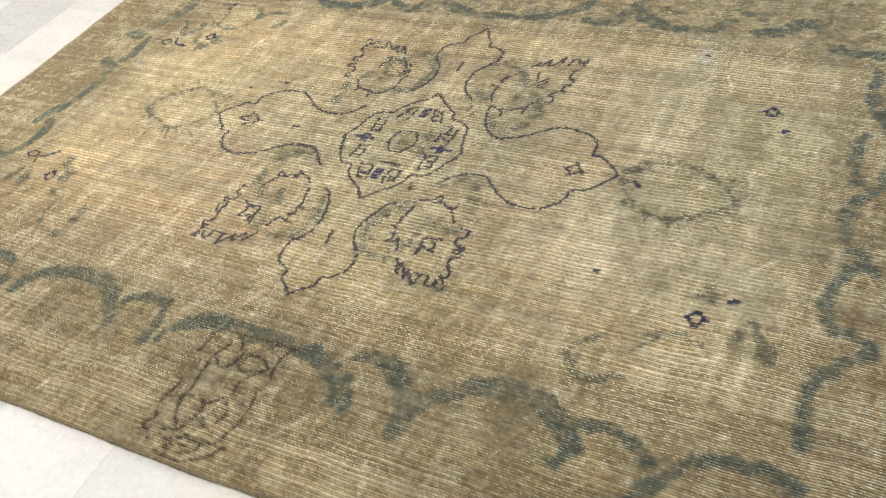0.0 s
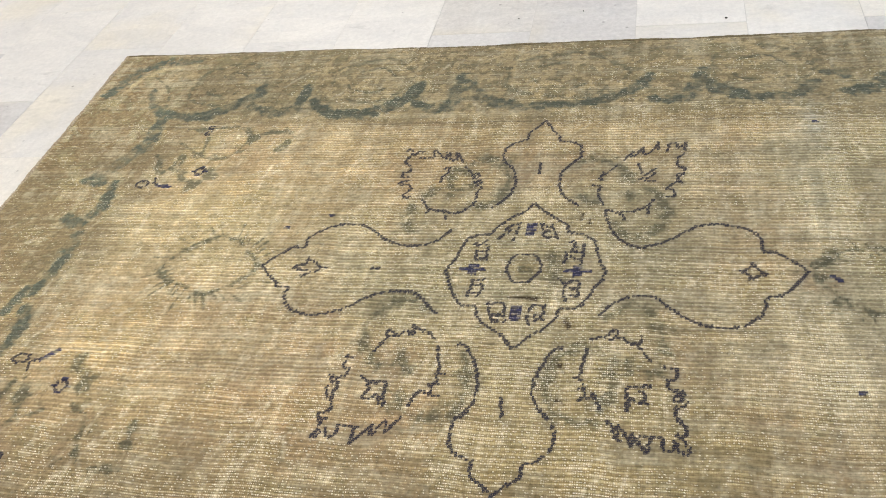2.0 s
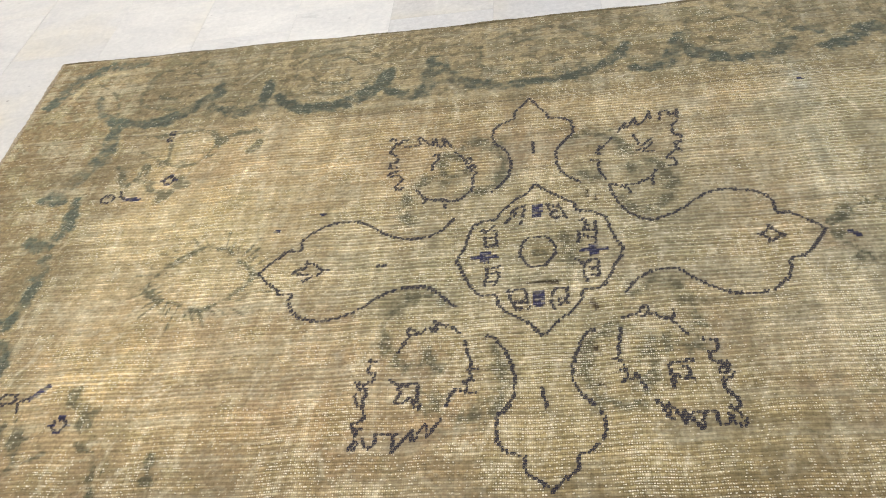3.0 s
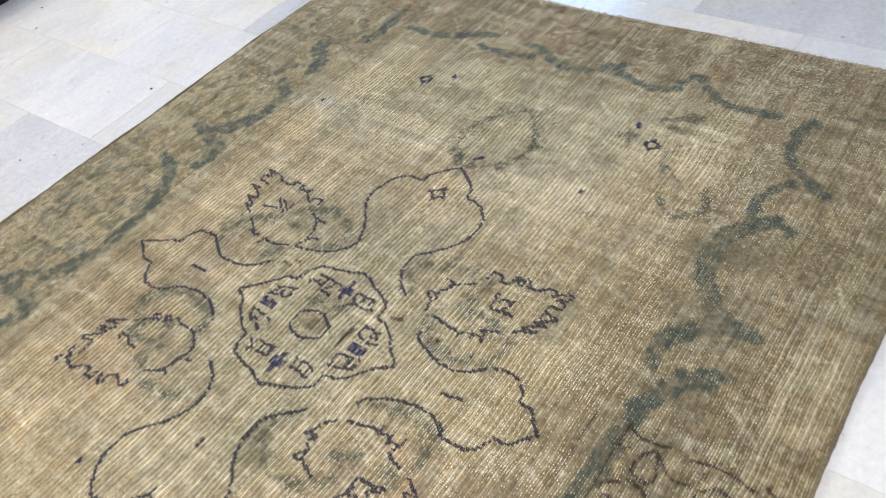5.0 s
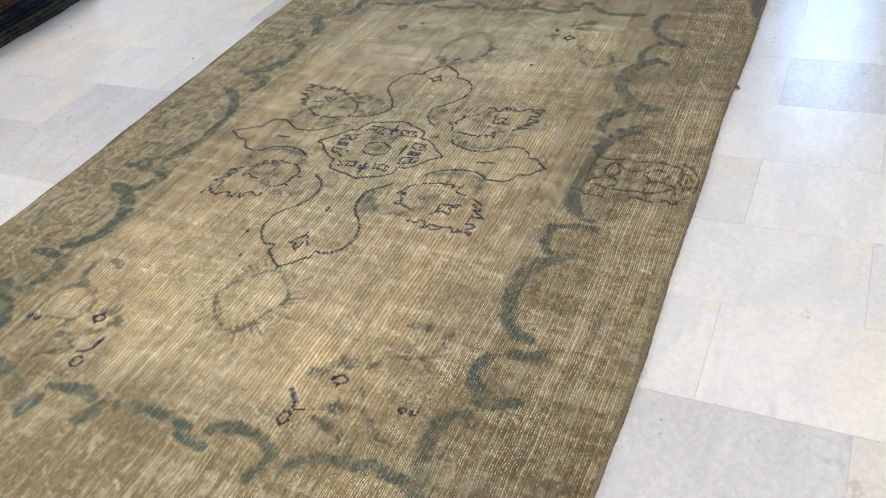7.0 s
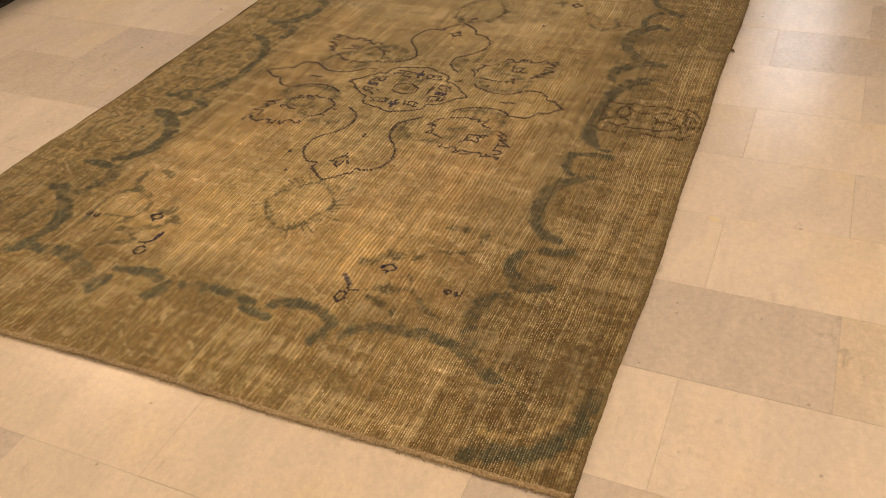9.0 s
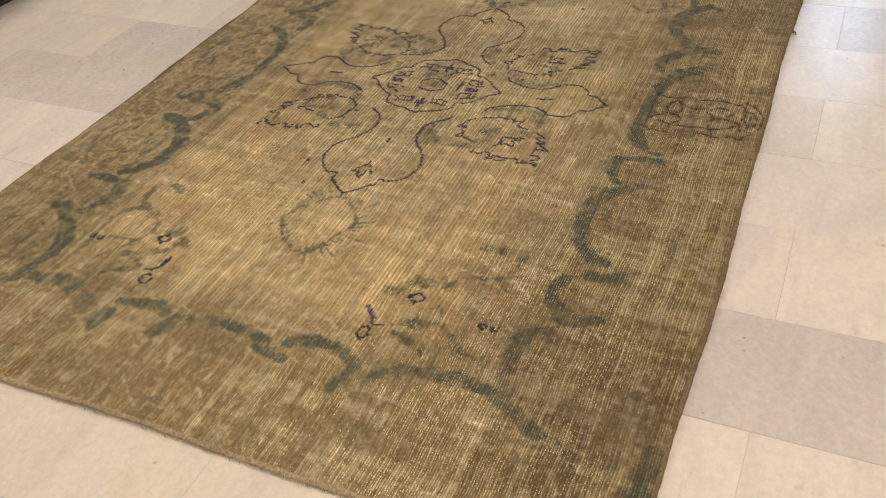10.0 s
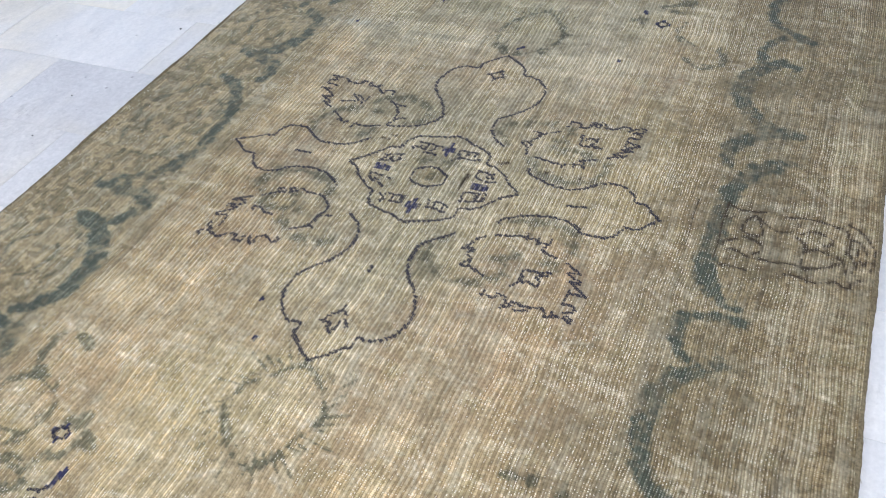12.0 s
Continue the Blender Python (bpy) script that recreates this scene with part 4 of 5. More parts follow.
stroke("pale", [(-19.8, 29.9), (-20.8, 34.3), (-19.5, 37.4), (-16.6, 36.8)])
stroke("pale", [(-19.2, 29), (-15.2, 29.6), (-14, 31.8)])
stroke("pale", [(-25.2, 27.9), (-22, 29.3), (-19, 27.7)])
stroke("pale", [(-28.2, 23.2), (-28.5, 19.1), (-27.3, 14.7)])
stroke("pale", [(10.6, 38.7), (12.6, 40.4), (16.6, 40.6), (20.6, 39.3), (22.5, 36.9), (23.7, 32.5)])
stroke("pale", [(12.7, 26.3), (14.3, 24.2), (15.9, 24.6)])
stroke("pale", [(27.4, 30.2), (29.8, 28), (30.8, 23.9), (31.6, 21), (30.4, 17.2), (28.4, 13.1)])
stroke("pale", [(20.8, 16.1), (23.1, 13.6), (25.1, 12.5)])
stroke("pale", [(22.7, 28), (23.5, 26.7), (24.2, 27.5)])
stroke("pale", [(8.2, 5.8), (8.9, 2.3), (8.4, -2)])
# worn brown figure
stroke("brown", [(-0.9, -7.3), (2.3, -7.3), (5.7, -7.3)])
stroke("brown", [(13.4, -68), (12.3, -70.5), (12.4, -73.8), (13, -76.2)])
stroke("brown", [(12.3, -80.9), (12.9, -83.9), (13, -87), (12.2, -90.3), (11.7, -92.3), (10.1, -93.6), (7.1, -94.2), (4.3, -93.8)])
stroke("brown", [(13.8, -92.9), (12.5, -95.1), (10.1, -97.3), (7.2, -98.8), (3.8, -98.9), (0.3, -98.7)])
stroke("brown", [(8.9, -94.3), (7.9, -96.3), (4.9, -97.5), (1.4, -97.3)])
stroke("brown", [(5.9, -95.7), (3.5, -96.1), (1.3, -97.1)])
stroke("brown", [(9.6, -67.5), (8.8, -69.1), (9.5, -69.9)])
stroke("brown", [(7.5, -72.2), (5.6, -72.3), (4.3, -74.7), (5, -76.4), (7.2, -76.3), (9.7, -75.4), (11.2, -74.2), (9.3, -72.9), (7.5, -72.2)])
stroke("brown", [(10.6, -75.1), (8.5, -77.1), (7, -79.5), (7.5, -81.9), (9, -83.3), (10.9, -83.3)])
stroke("brown", [(-0.5, -68.7), (1.2, -69.3), (2.4, -71.5)])
stroke("brown", [(-2.4, -68.8), (-1, -70.8), (-1.6, -73), (-2.7, -74.7)])
stroke("brown", [(3.6, -73), (3, -75.2), (1.8, -76.9), (0, -76.9), (-1.4, -75.5)])
stroke("brown", [(-6.5, -69.8), (-6.3, -72.3), (-6.6, -74.9)])
stroke("brown", [(-2.6, -77.2), (-2.7, -79.7), (-2.3, -82.1), (-2.1, -83.8), (-2.5, -85.8), (-1.9, -88.5), (-0.6, -91.1), (0.8, -92.5)])
stroke("brown", [(6.3, -83.5), (4.8, -85.2), (2.8, -85.9)])
stroke("brown", [(7.6, -84.3), (9.2, -86.9), (8.6, -89), (7.6, -91.1), (5.9, -90.4), (5.1, -89.4), (2.8, -90.3)])
stroke("brown", [(0.6, -84.8), (2.8, -85.9), (3.7, -88), (2.7, -90.1)])
stroke("brown", [(-0, -85.5), (-2.1, -85.6), (-3.1, -86.4)])
stroke("brown", [(-5.6, -82.5), (-5.6, -84.4), (-5.8, -86.8)])
stroke("brown", [(-6.5, -87.1), (-5.9, -89.8), (-4.8, -92.4), (-5.8, -94), (-5.8, -95), (-4.3, -95.6), (-2.9, -97)])
stroke("brown", [(2.6, -91.9), (1.5, -93.4), (-2.3, -94.5)])
stroke("brown", [(3.7, -94.6), (1.6, -95.7), (-1.1, -95.3)])
stroke("brown", [(12.2, -13.1), (12.7, -13.9), (12.9, -14.9)])
stroke("brown", [(12, -24.8), (12.2, -25.4), (12.5, -26.2)])
stroke("brown", [(12.1, -33.3), (12.6, -33.5), (13.1, -33.8)])
stroke("brown", [(13.1, 20.3), (13.1, 19.3), (13.1, 18.1)])
stroke("brown", [(14.8, 18.4), (14.8, 17.9), (14.8, 17.1)])
stroke("cream", [(36.9, 50.2), (40.1, 43.9), (43.6, 39.0), (48.4, 36.8), (53.3, 36.5), (59.0, 39.6)])
stroke("cream", [(30, 44.4), (32.6, 44), (35.2, 44.5)])
stroke("cream", [(13.4, 30.9), (14, 34.1), (15.3, 35.6)])
stroke("cream", [(19.5, 29.3), (21, 29.3), (22.3, 29.8)])

for cx, cy, rx, ry in ((-71.5, 0.5, 10.5, 9.0), (75.0, 0.0, 11.0, 8.0)):      # ragged teeth of the two leaves
    for k in range(38):
        a = 2 * math.pi * k / 38
        l = 1.22 + 0.22 * (k % 3)
        x, y = cx + rx * math.cos(a), cy + ry * math.sin(a)
        stroke("thorn", [(x, y), (cx + rx * l * math.cos(a + 0.12), cy + ry * l * math.sin(a + 0.12))])

stroke("teal", [(115.8, 64.8), (107.5, 64.2), (100, 64.5), (95, 67.5)], (1.0, 2.0, 2.0, 1.2))
for sx in (-1, 1):                             # dark corners with a pale arc, and rings in the border's panels
    for sy in (-1, 1):
        stroke("patch", [(sx * 140, sy * 78), (sx * 137, sy * 89), (sx * 130, sy * 96), (sx * 117, sy * 98.5)])
        stroke("cream", [(sx * 135, sy * 79), (sx * 132, sy * 88), (sx * 126, sy * 93), (sx * 116, sy * 95)])
        stroke("sprig", [(sx * 128, sy * 88), (sx * 121, sy * 82), (sx * 117, sy * 74), (sx * 115, sy * 66)])
RINGS = [(x, 82.0, rx, 12.0) for x, rx in ((-100, 12.0), (-53, 13.0), (4, 17.0), (56, 13.0), (100, 12.0))]
for cx, cy, rx, ry in RINGS:
    for s in (1.0, 0.55):
        ring = [(cx + s * rx * (1 + 0.06 * math.cos(5 * a)) * math.cos(a), cy + s * ry * (1 + 0.06 * math.cos(5 * a)) * math.sin(a)) for a in (math.pi * k / 9 for k in range(19))]
        stroke("sprig", ring[1:8]) if s < 1 else stroke("rind", ring)
        if s < 1:
            stroke("sprig", ring[10:17])

for x, y in ((-91.2, 37.7), (-91.2, -37.3), (87.8, 34.7), (87.8, -35.2)):
    flower(x, y)
for x, y in ((91.8, 27.4), (93.7, -28.8)):
    stroke("ink", [(x - 1.0, y - 0.3), (x + 0.6, y - 0.3)])
    stroke("ink", [(x - 0.2, y + 0.5), (x + 1.2, y + 0.5)])
for x, y in ((-96, 57), (-95.2, -56.8)):
    for s in (-1.4, 1.4):
        stroke("navy", [(x + 0.7, y + s - 0.6), (x - 0.5, y + s - 0.6), (x - 0.5, y + s + 0.6), (x + 0.7, y + s + 0.6)])
for x, y in ((-47.6, 19.1), (-57.6, 14.5), (67.2, 56.1), (65.2, -28.0)):
    stroke("ink", [(x - 0.5, y), (x + 0.4, y)])
stroke("sprig", [(2 + 1.3 * math.cos(a), 1.3 + 1.1 * math.sin(a)) for a in (0, 0.8, 1.6, 2.4, 3.2, 4.0, 4.8, 5.6)])   # a faded eye
for y, x0, x1 in ((-67.8, -5.0, 14.0), (-61.1, -3.0, 13.0)):    # cuts along the ribs beside the teal band
    stroke("cut", [(x0, y), ((x0 + x1) / 2, y), (x1, y)])
for y in (14.6, -11.6):                        # bars above and below the rosette's eye
    for k in (-0.7, 0.0, 0.7):
        stroke("ink", [(1.9 + k, y - 1.8), (1.9 + k, y + 1.8)])
for x, s in ((-9.6, 1), (13.5, -1)):           # crosses beside it
    stroke("ink", [(x - 2.7, 1.3), (x + 2.7, 1.3)])
    for k in (-0.7, 0.0, 0.7):
        stroke("ink", [(x + k + 0.2 * s, -0.2), (x + k + 0.2 * s, 2.7)])
X, Y = KNOT[..., 0], KNOT[..., 1]
n_big, n_mid, n_small = smooth_noise(45, 4, 1), smooth_noise(9, 4, 2), smooth_noise(3.2, 3, 3)
n_patch, n_fleck = smooth_noise(22, 4, 4), smooth_noise(2.2, 2, 5)
# streaks that run across and along the weave
streak = np.repeat(rng.normal(0, 1, (1, NJ)), NI, 0) * 0.35 + smooth_noise(34, 3, 6, 2.6)
cross = smooth_noise(2.6, 3, 8, 34)
n_fine = smooth_noise(1.5, 2, 9)
brushed = smooth_noise(2.4, 3, 10, 30, -0.35) + 0.5 * smooth_noise(5.5, 2, 12, 45, -0.2)      # slanting brush marks across the ribs
n_tan = smooth_noise(26, 4, 11, 17)
for k in range(700):                           # scuffs: short pale lines at all angles, most of them slanting
    x, y, a, l = rng.normal(0, 62), rng.normal(-5, 42), rng.normal(1.25, 0.45), rng.uniform(0.8, 5)
    c, s = math.cos(a) * l, math.sin(a) * l
    stroke("scratch", [(x - c, y - s), (x + rng.uniform(-0.5, 0.5), y + rng.uniform(-0.5, 0.5)), (x + c, y + s)])


def blend(c, other, a):
    return c + (np.array(other) - c) * np.clip(a, 0, 1)[..., None]


inside = np.minimum(61.0 - np.abs(Y), 104.0 - np.abs(X)) + 2.0 * n_mid     # centimetres within the field
border = np.clip(0.5 - inside / 14.0, 0, 1)
dye = np.ones((NI, NJ, 3)) * np.array(FIELD)


grain_t = rng.random((NI, NJ)) - 0.5


def crisp(a, hard=2.2):
    """Turns a soft amount into one that changes knot by knot, as woven colours do."""
    return np.clip((a - 0.5) * hard + 0.5 + 0.55 * grain_t * (a > 0.02), 0, 1) * (a > 0.02)


ROSES = []


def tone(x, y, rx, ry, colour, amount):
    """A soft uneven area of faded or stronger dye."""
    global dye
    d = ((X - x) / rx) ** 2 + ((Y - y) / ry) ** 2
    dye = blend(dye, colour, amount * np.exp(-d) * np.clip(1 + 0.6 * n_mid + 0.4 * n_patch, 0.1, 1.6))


dye = blend(dye, FIELD_GOLD, np.clip(0.40 - X / 150 + 0.75 * n_big + 0.3 * n_patch, 0, 1) * (1 - border))
dye = blend(dye, TAN, np.clip(0.42 - X / 170 - Y / 260 + 1.2 * n_tan, 0, 1.0) * (1 - border))
dye = blend(dye, FIELD_OLIVE, np.clip(0.10 + 0.6 * n_patch, 0, 0.7))
dye = blend(dye, CREAM, np.clip(0.55 * brushed - 0.08, 0, 0.65) * (1 - border))
dye = blend(dye, FIELD_OLIVE, np.clip(-0.5 * brushed - 0.1, 0, 0.5) * (1 - border))
dye = blend(dye, BORDER, 0.85 * border)
dye = blend(dye, END_BROWN, border * np.clip((np.abs(X) - 95) / 25, 0, 1) * np.where(X < 0, 0.5, 0.7) * np.clip(0.8 + 0.6 * n_patch, 0.2, 1.2))
for x, w, a in ((-108, 2.0, 0.3), (-66, 1.5, 0.25), (-22, 2.2, 0.2), (38, 1.6, 0.25), (58, 2.6, 0.35), (96, 2.0, 0.3)):   # pale lines of old folds
    dye = blend(dye, CREAM, a * np.exp(-((X - x - 0.05 * Y + 2.5 * n_mid) / w) ** 2) * np.clip(0.6 + n_mid, 0, 1))
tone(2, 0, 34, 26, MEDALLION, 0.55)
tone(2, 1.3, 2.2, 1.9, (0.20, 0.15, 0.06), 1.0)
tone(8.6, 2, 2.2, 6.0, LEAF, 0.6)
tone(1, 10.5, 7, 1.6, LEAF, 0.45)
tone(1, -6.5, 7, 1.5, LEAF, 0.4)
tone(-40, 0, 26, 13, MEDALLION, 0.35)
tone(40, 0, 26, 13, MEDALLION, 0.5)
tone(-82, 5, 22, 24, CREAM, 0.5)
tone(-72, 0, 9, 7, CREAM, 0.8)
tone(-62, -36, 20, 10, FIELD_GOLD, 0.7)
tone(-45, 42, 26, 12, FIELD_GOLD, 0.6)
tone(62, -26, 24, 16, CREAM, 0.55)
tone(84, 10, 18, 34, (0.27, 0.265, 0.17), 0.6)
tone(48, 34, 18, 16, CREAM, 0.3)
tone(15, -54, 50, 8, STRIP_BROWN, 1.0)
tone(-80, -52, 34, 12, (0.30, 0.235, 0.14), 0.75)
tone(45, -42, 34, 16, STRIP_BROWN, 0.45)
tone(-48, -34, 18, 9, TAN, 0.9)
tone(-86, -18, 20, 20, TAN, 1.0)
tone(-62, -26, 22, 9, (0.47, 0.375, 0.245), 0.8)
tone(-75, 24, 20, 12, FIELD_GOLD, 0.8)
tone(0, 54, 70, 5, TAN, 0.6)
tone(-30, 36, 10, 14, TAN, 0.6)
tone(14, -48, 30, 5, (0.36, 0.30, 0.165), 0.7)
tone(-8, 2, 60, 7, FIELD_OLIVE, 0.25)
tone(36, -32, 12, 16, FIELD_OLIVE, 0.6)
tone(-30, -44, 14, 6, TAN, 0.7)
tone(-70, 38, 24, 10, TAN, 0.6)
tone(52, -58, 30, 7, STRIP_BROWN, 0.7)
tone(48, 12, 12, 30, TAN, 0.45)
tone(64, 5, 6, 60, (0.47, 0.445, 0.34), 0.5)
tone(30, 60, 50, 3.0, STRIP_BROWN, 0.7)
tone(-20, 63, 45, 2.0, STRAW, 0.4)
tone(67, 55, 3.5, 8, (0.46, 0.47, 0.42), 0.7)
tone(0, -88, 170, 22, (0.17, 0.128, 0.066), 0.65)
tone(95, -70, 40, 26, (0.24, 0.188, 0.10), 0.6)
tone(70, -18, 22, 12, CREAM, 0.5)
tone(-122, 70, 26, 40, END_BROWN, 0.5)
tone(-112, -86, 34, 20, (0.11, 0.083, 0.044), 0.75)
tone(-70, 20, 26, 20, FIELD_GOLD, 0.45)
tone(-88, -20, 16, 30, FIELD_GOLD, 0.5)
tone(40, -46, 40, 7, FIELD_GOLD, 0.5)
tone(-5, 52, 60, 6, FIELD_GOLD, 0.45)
# faded flower heads of the border: rings of petals round a pale heart, half worn away
for layer, lanes in enumerate((((-150, 150), (72.0, 90.0)), ((-150, 150), (-90.0, -73.0)))):
    for lane, y in enumerate(lanes[1]):
        for k in range(-11, 12):
            ROSES.append((k * 12.6 + 6.0 * lane + rng.uniform(-2.5, 2.5), y + rng.uniform(-2.5, 2.5), rng.uniform(3.4, 6.2)))
for x in (-132.0, -117.0, 117.0, 130.0):
    for k in range(-5, 6):
        ROSES.append((x + rng.uniform(-2, 2), k * 12.0 + rng.uniform(-2.5, 2.5), rng.uniform(3.4, 5.8)))
for x, y, size in ROSES:
    box = (np.abs(X - x) < 9) & (np.abs(Y - y) < 9)
    dx, dy = X[box] - x, Y[box] - y
    d = np.hypot(dx, dy) + 0.9 * n_fleck[box] + 0.7 * n_fine[box]
    petals = np.clip(0.55 + 0.6 * np.cos(np.arctan2(dy, dx) * 6 + size * 9) + 0.5 * n_fine[box], 0, 1)
    ring = np.exp(-((d - size) / 1.0) ** 2) * petals
    heart = np.exp(-(d / (size * 0.55)) ** 2)
    eye = np.exp(-(d / 1.0) ** 2)
    faded = 1.0 if y > 60 else 0.5
    dye[box] = blend(blend(blend(dye[box], STRAW, 0.5 * faded * heart), SAGE, 0.85 * faded * ring * (grain_t[box] < 0.3)), SAGE, 0.8 * faded * eye)
# mottled patches
mottle = border * np.where(Y > 55, 1.0, 0.62) * np.clip(0.9 * n_small + 1.2 * n_fleck + 1.0 * n_fine + 0.5 * n_mid, -1, 1)
dye = blend(dye, SAGE, crisp(np.clip(mottle * 1.1, 0, 1)) * 0.85)
dye = blend(dye, STRAW, crisp(np.clip(-mottle * 1.1, 0, 1)) * np.where(Y > 50, 0.8, 0.5) * np.clip(1.6 - np.abs(X) / 100, 0.35, 1))
dye = blend(dye, SAGE, np.clip(0.8 * n_mid * n_small, 0, 0.2))
dye = blend(dye, STRIP_BROWN, np.clip(0.40 * streak + 0.2 * n_fleck + 0.15 * n_small, 0, 0.5))
dye = blend(dye, CREAM, np.clip(-0.4 * streak + 0.35 * cross + 0.15 * n_fleck + 0.1 * n_fine, 0, 0.5))
dye = blend(dye, FIELD_OLIVE, np.clip(0.45 * n_mid + 0.3 * n_small + 0.2 * n_fleck - 0.05, 0, 0.45))
dye = blend(dye, SCUFF, 0.85 * np.clip(0.62 - LAYERS["scratch"] + 0.4 * n_fine, 0, 1) * np.clip(0.75 + 0.5 * n_mid, 0, 1))


def band(kind, width, edge, rough):
    return np.clip((width - LAYERS[kind] + rough * n_fleck + 0.6 * rough * n_small + 0.5 * rough * n_fine + 0.45 * edge * grain_t) / edge, 0, 1)


dye = blend(dye, PALE, 0.45 * band("pale", 2.9, 1.8, 1.4))
dye = blend(dye, LEAF, 0.75 * band("pale", 1.25, 1.1, 1.0))
dye = blend(dye, LEAF, 0.85 * band("sage", 1.2, 1.0, 0.9))
dye = blend(dye, LEAF, 0.85 * band("rind", 0.95, 0.8, 0.6) * np.where(np.abs(Y) > 62, 0.7, 1))
dye = blend(dye, LEAF, 0.8 * band("leaf", 1.5, 0.9, 0.6))
dye = blend(dye, LEAF, 0.8 * band("sprig", 0.6, 0.5, 0.4))
dye = blend(dye, LEAF, 0.8 * band("thorn", 0.42, 0.4, 0.2))
dye = blend(dye, STRAW, 0.4 * band("teal", 1.5, 0.8, 0.6) * np.clip(0.5 + n_mid, 0, 1))
teal = np.maximum.reduce([0.95 * band("teal", 0.6, 1.2, 0.5), 1.0 * band("patch", 2.8, 1.6, 1.0)])
threadbare = np.clip(0.9 + 0.3 * n_patch + 0.4 * n_mid + 0.3 * n_fine + 0.2 * n_fleck - 0.10 * np.clip((Y - 50) / 10, 0, 1) - 0.08 * np.clip((-X - 92) / 8, 0, 1), 0.2, 1)
dye = blend(dye, TEAL, 1.1 * teal * threadbare)
dye = blend(dye, STRAW, 0.7 * band("cream", 0.9, 0.6, 0.5))
dye = blend(dye, BROWN, 0.3 * band("brown", 1.3, 1.1, 0.5))
dye = blend(dye, BROWN, 0.95 * band("brown", 0.46, 0.25, 0.15))
dye = blend(dye, BROWN, 0.9 * band("cut", 0.40, 0.25, 0.0))
thin_navy = (np.minimum(LAYERS["navy"], LAYERS["stem"]) < 0.39 + 0.05 * n_fleck).astype(float)
ink = ((LAYERS["ink"] < 0.40) | (LAYERS["inkline"] < 0.62 + 0.25 * n_fleck)).astype(float)
dye = blend(dye, NAVY_HALO, 0.22 * np.clip(1.3 - LAYERS["navy"], 0, 1))
outline = thin_navy * np.where((np.arange(NI)[:, None] + 2 * np.arange(NJ)[None, :]) % 3 == 0, 0.46, 1.0) * (rng.random((NI, NJ)) < 0.95)
dye = blend(dye, INK, 0.95 * ink)
# specks of bare weft and of stronger wool
speck, dab = smooth_noise(1.3, 1, 17, 0.75), smooth_noise(1.6, 1, 18, 0.8)
dye = blend(dye, CREAM, 0.42 * np.clip((speck - 0.62 - 0.25 * n_mid) * 2.5, 0, 1) * (1 - 0.45 * border) * (1 - 0.6 * teal))
dye = blend(dye, np.array(FIELD_OLIVE) * 0.75, 0.25 * np.clip((dab - 0.70 - 0.3 * n_patch) * 2.5, 0, 1))
# knot to knot unevenness
dye = dye * (1 + 0.06 * rng.normal(0, 1, (NI, NJ))[..., None]).clip(0.65, 1.4)
clump = 0.6 * smooth_noise(3.4, 2, 13, 1.15) + smooth_noise(34, 3, 14, 0.55) + 0.8 * smooth_noise(26, 2, 16, 1.2)    # single ribs lighter or darker for a stretch
pull = smooth_noise(1.1, 2, 15, 5.0)                                                # and threads that cross them
dye = dye * (1 + (0.07 * cross + 0.05 * pull) * (1 - 0.8 * border) + 0.05 * n_fine + 0.11 * clump)[..., None].clip(0.45, 1.6)
# Broad tone by place: south darker, east, west field and west end lighter.
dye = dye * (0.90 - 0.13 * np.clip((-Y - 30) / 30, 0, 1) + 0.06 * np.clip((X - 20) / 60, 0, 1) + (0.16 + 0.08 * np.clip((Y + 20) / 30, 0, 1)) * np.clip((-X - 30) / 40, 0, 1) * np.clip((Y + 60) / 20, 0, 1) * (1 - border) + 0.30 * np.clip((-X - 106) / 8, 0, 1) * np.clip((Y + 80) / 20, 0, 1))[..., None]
dark_rib = np.random.default_rng(19).random(NJ)[None, :] < 0.5                           # dark ribs inside the north band
dye = dye * (1 - 0.34 * dark_rib * np.exp(-((Y - 58.5) / 1.8) ** 2) * np.clip(0.8 + 0.5 * n_big, 0, 1))[..., None]
dye = dye * np.array((1.025, 1.0, 0.93)) * (1 + 0.10 * n_patch + 0.09 * n_mid + 0.05 * n_small)[..., None].clip(0.6, 1.4)
# how far the wool is worn down to the ribs, and how much bare cotton that shows
wear = 0.34 + 0.30 * n_patch + 0.26 * n_mid + 0.10 * streak - 0.30 * np.clip((Y - 58) / 8, 0, 1) + 0.10 * np.clip((-Y - 20) / 40, 0, 1)
wear = wear - 0.22 * np.clip((-X - 45) / 30, 0, 1) * np.clip((Y + 60) / 20, 0, 1)
wear = wear + 0.16 * np.exp(-((X - 5) / 30) ** 2 - ((Y + 8) / 35) ** 2) + 0.22 * np.exp(-((X - 60) / 20) ** 2 - ((Y + 25) / 20) ** 2)
for x, y in ((4, -26), (3, 30), (28, -20), (-22, -22), (-30, 26)):            # threadbare spots
    wear = wear + 0.5 * np.exp(-((X - x) / 4.5) ** 2 - ((Y - y) / 3.5) ** 2)
wear = wear - 0.18 * np.exp(-((X - 10) / 55) ** 2 - ((Y - 10) / 40) ** 2)
wear = np.clip(wear + 0.14 * clump + 0.14 * cross + 0.12 * n_small + 0.35 * np.exp(-((X - 66 - 0.12 * Y) / 3.0) ** 2) * (np.abs(Y - 50) < 22), 0.03, 1)
cotton = np.clip(0.9 - 0.2 * thin_navy - 0.6 * ink - 0.35 * teal - 0.3 * band("brown", 0.62, 0.4, 0.25), 0, 1) * np.clip(0.75 + 0.4 * n_mid + 0.3 * n_small, 0.2, 1)
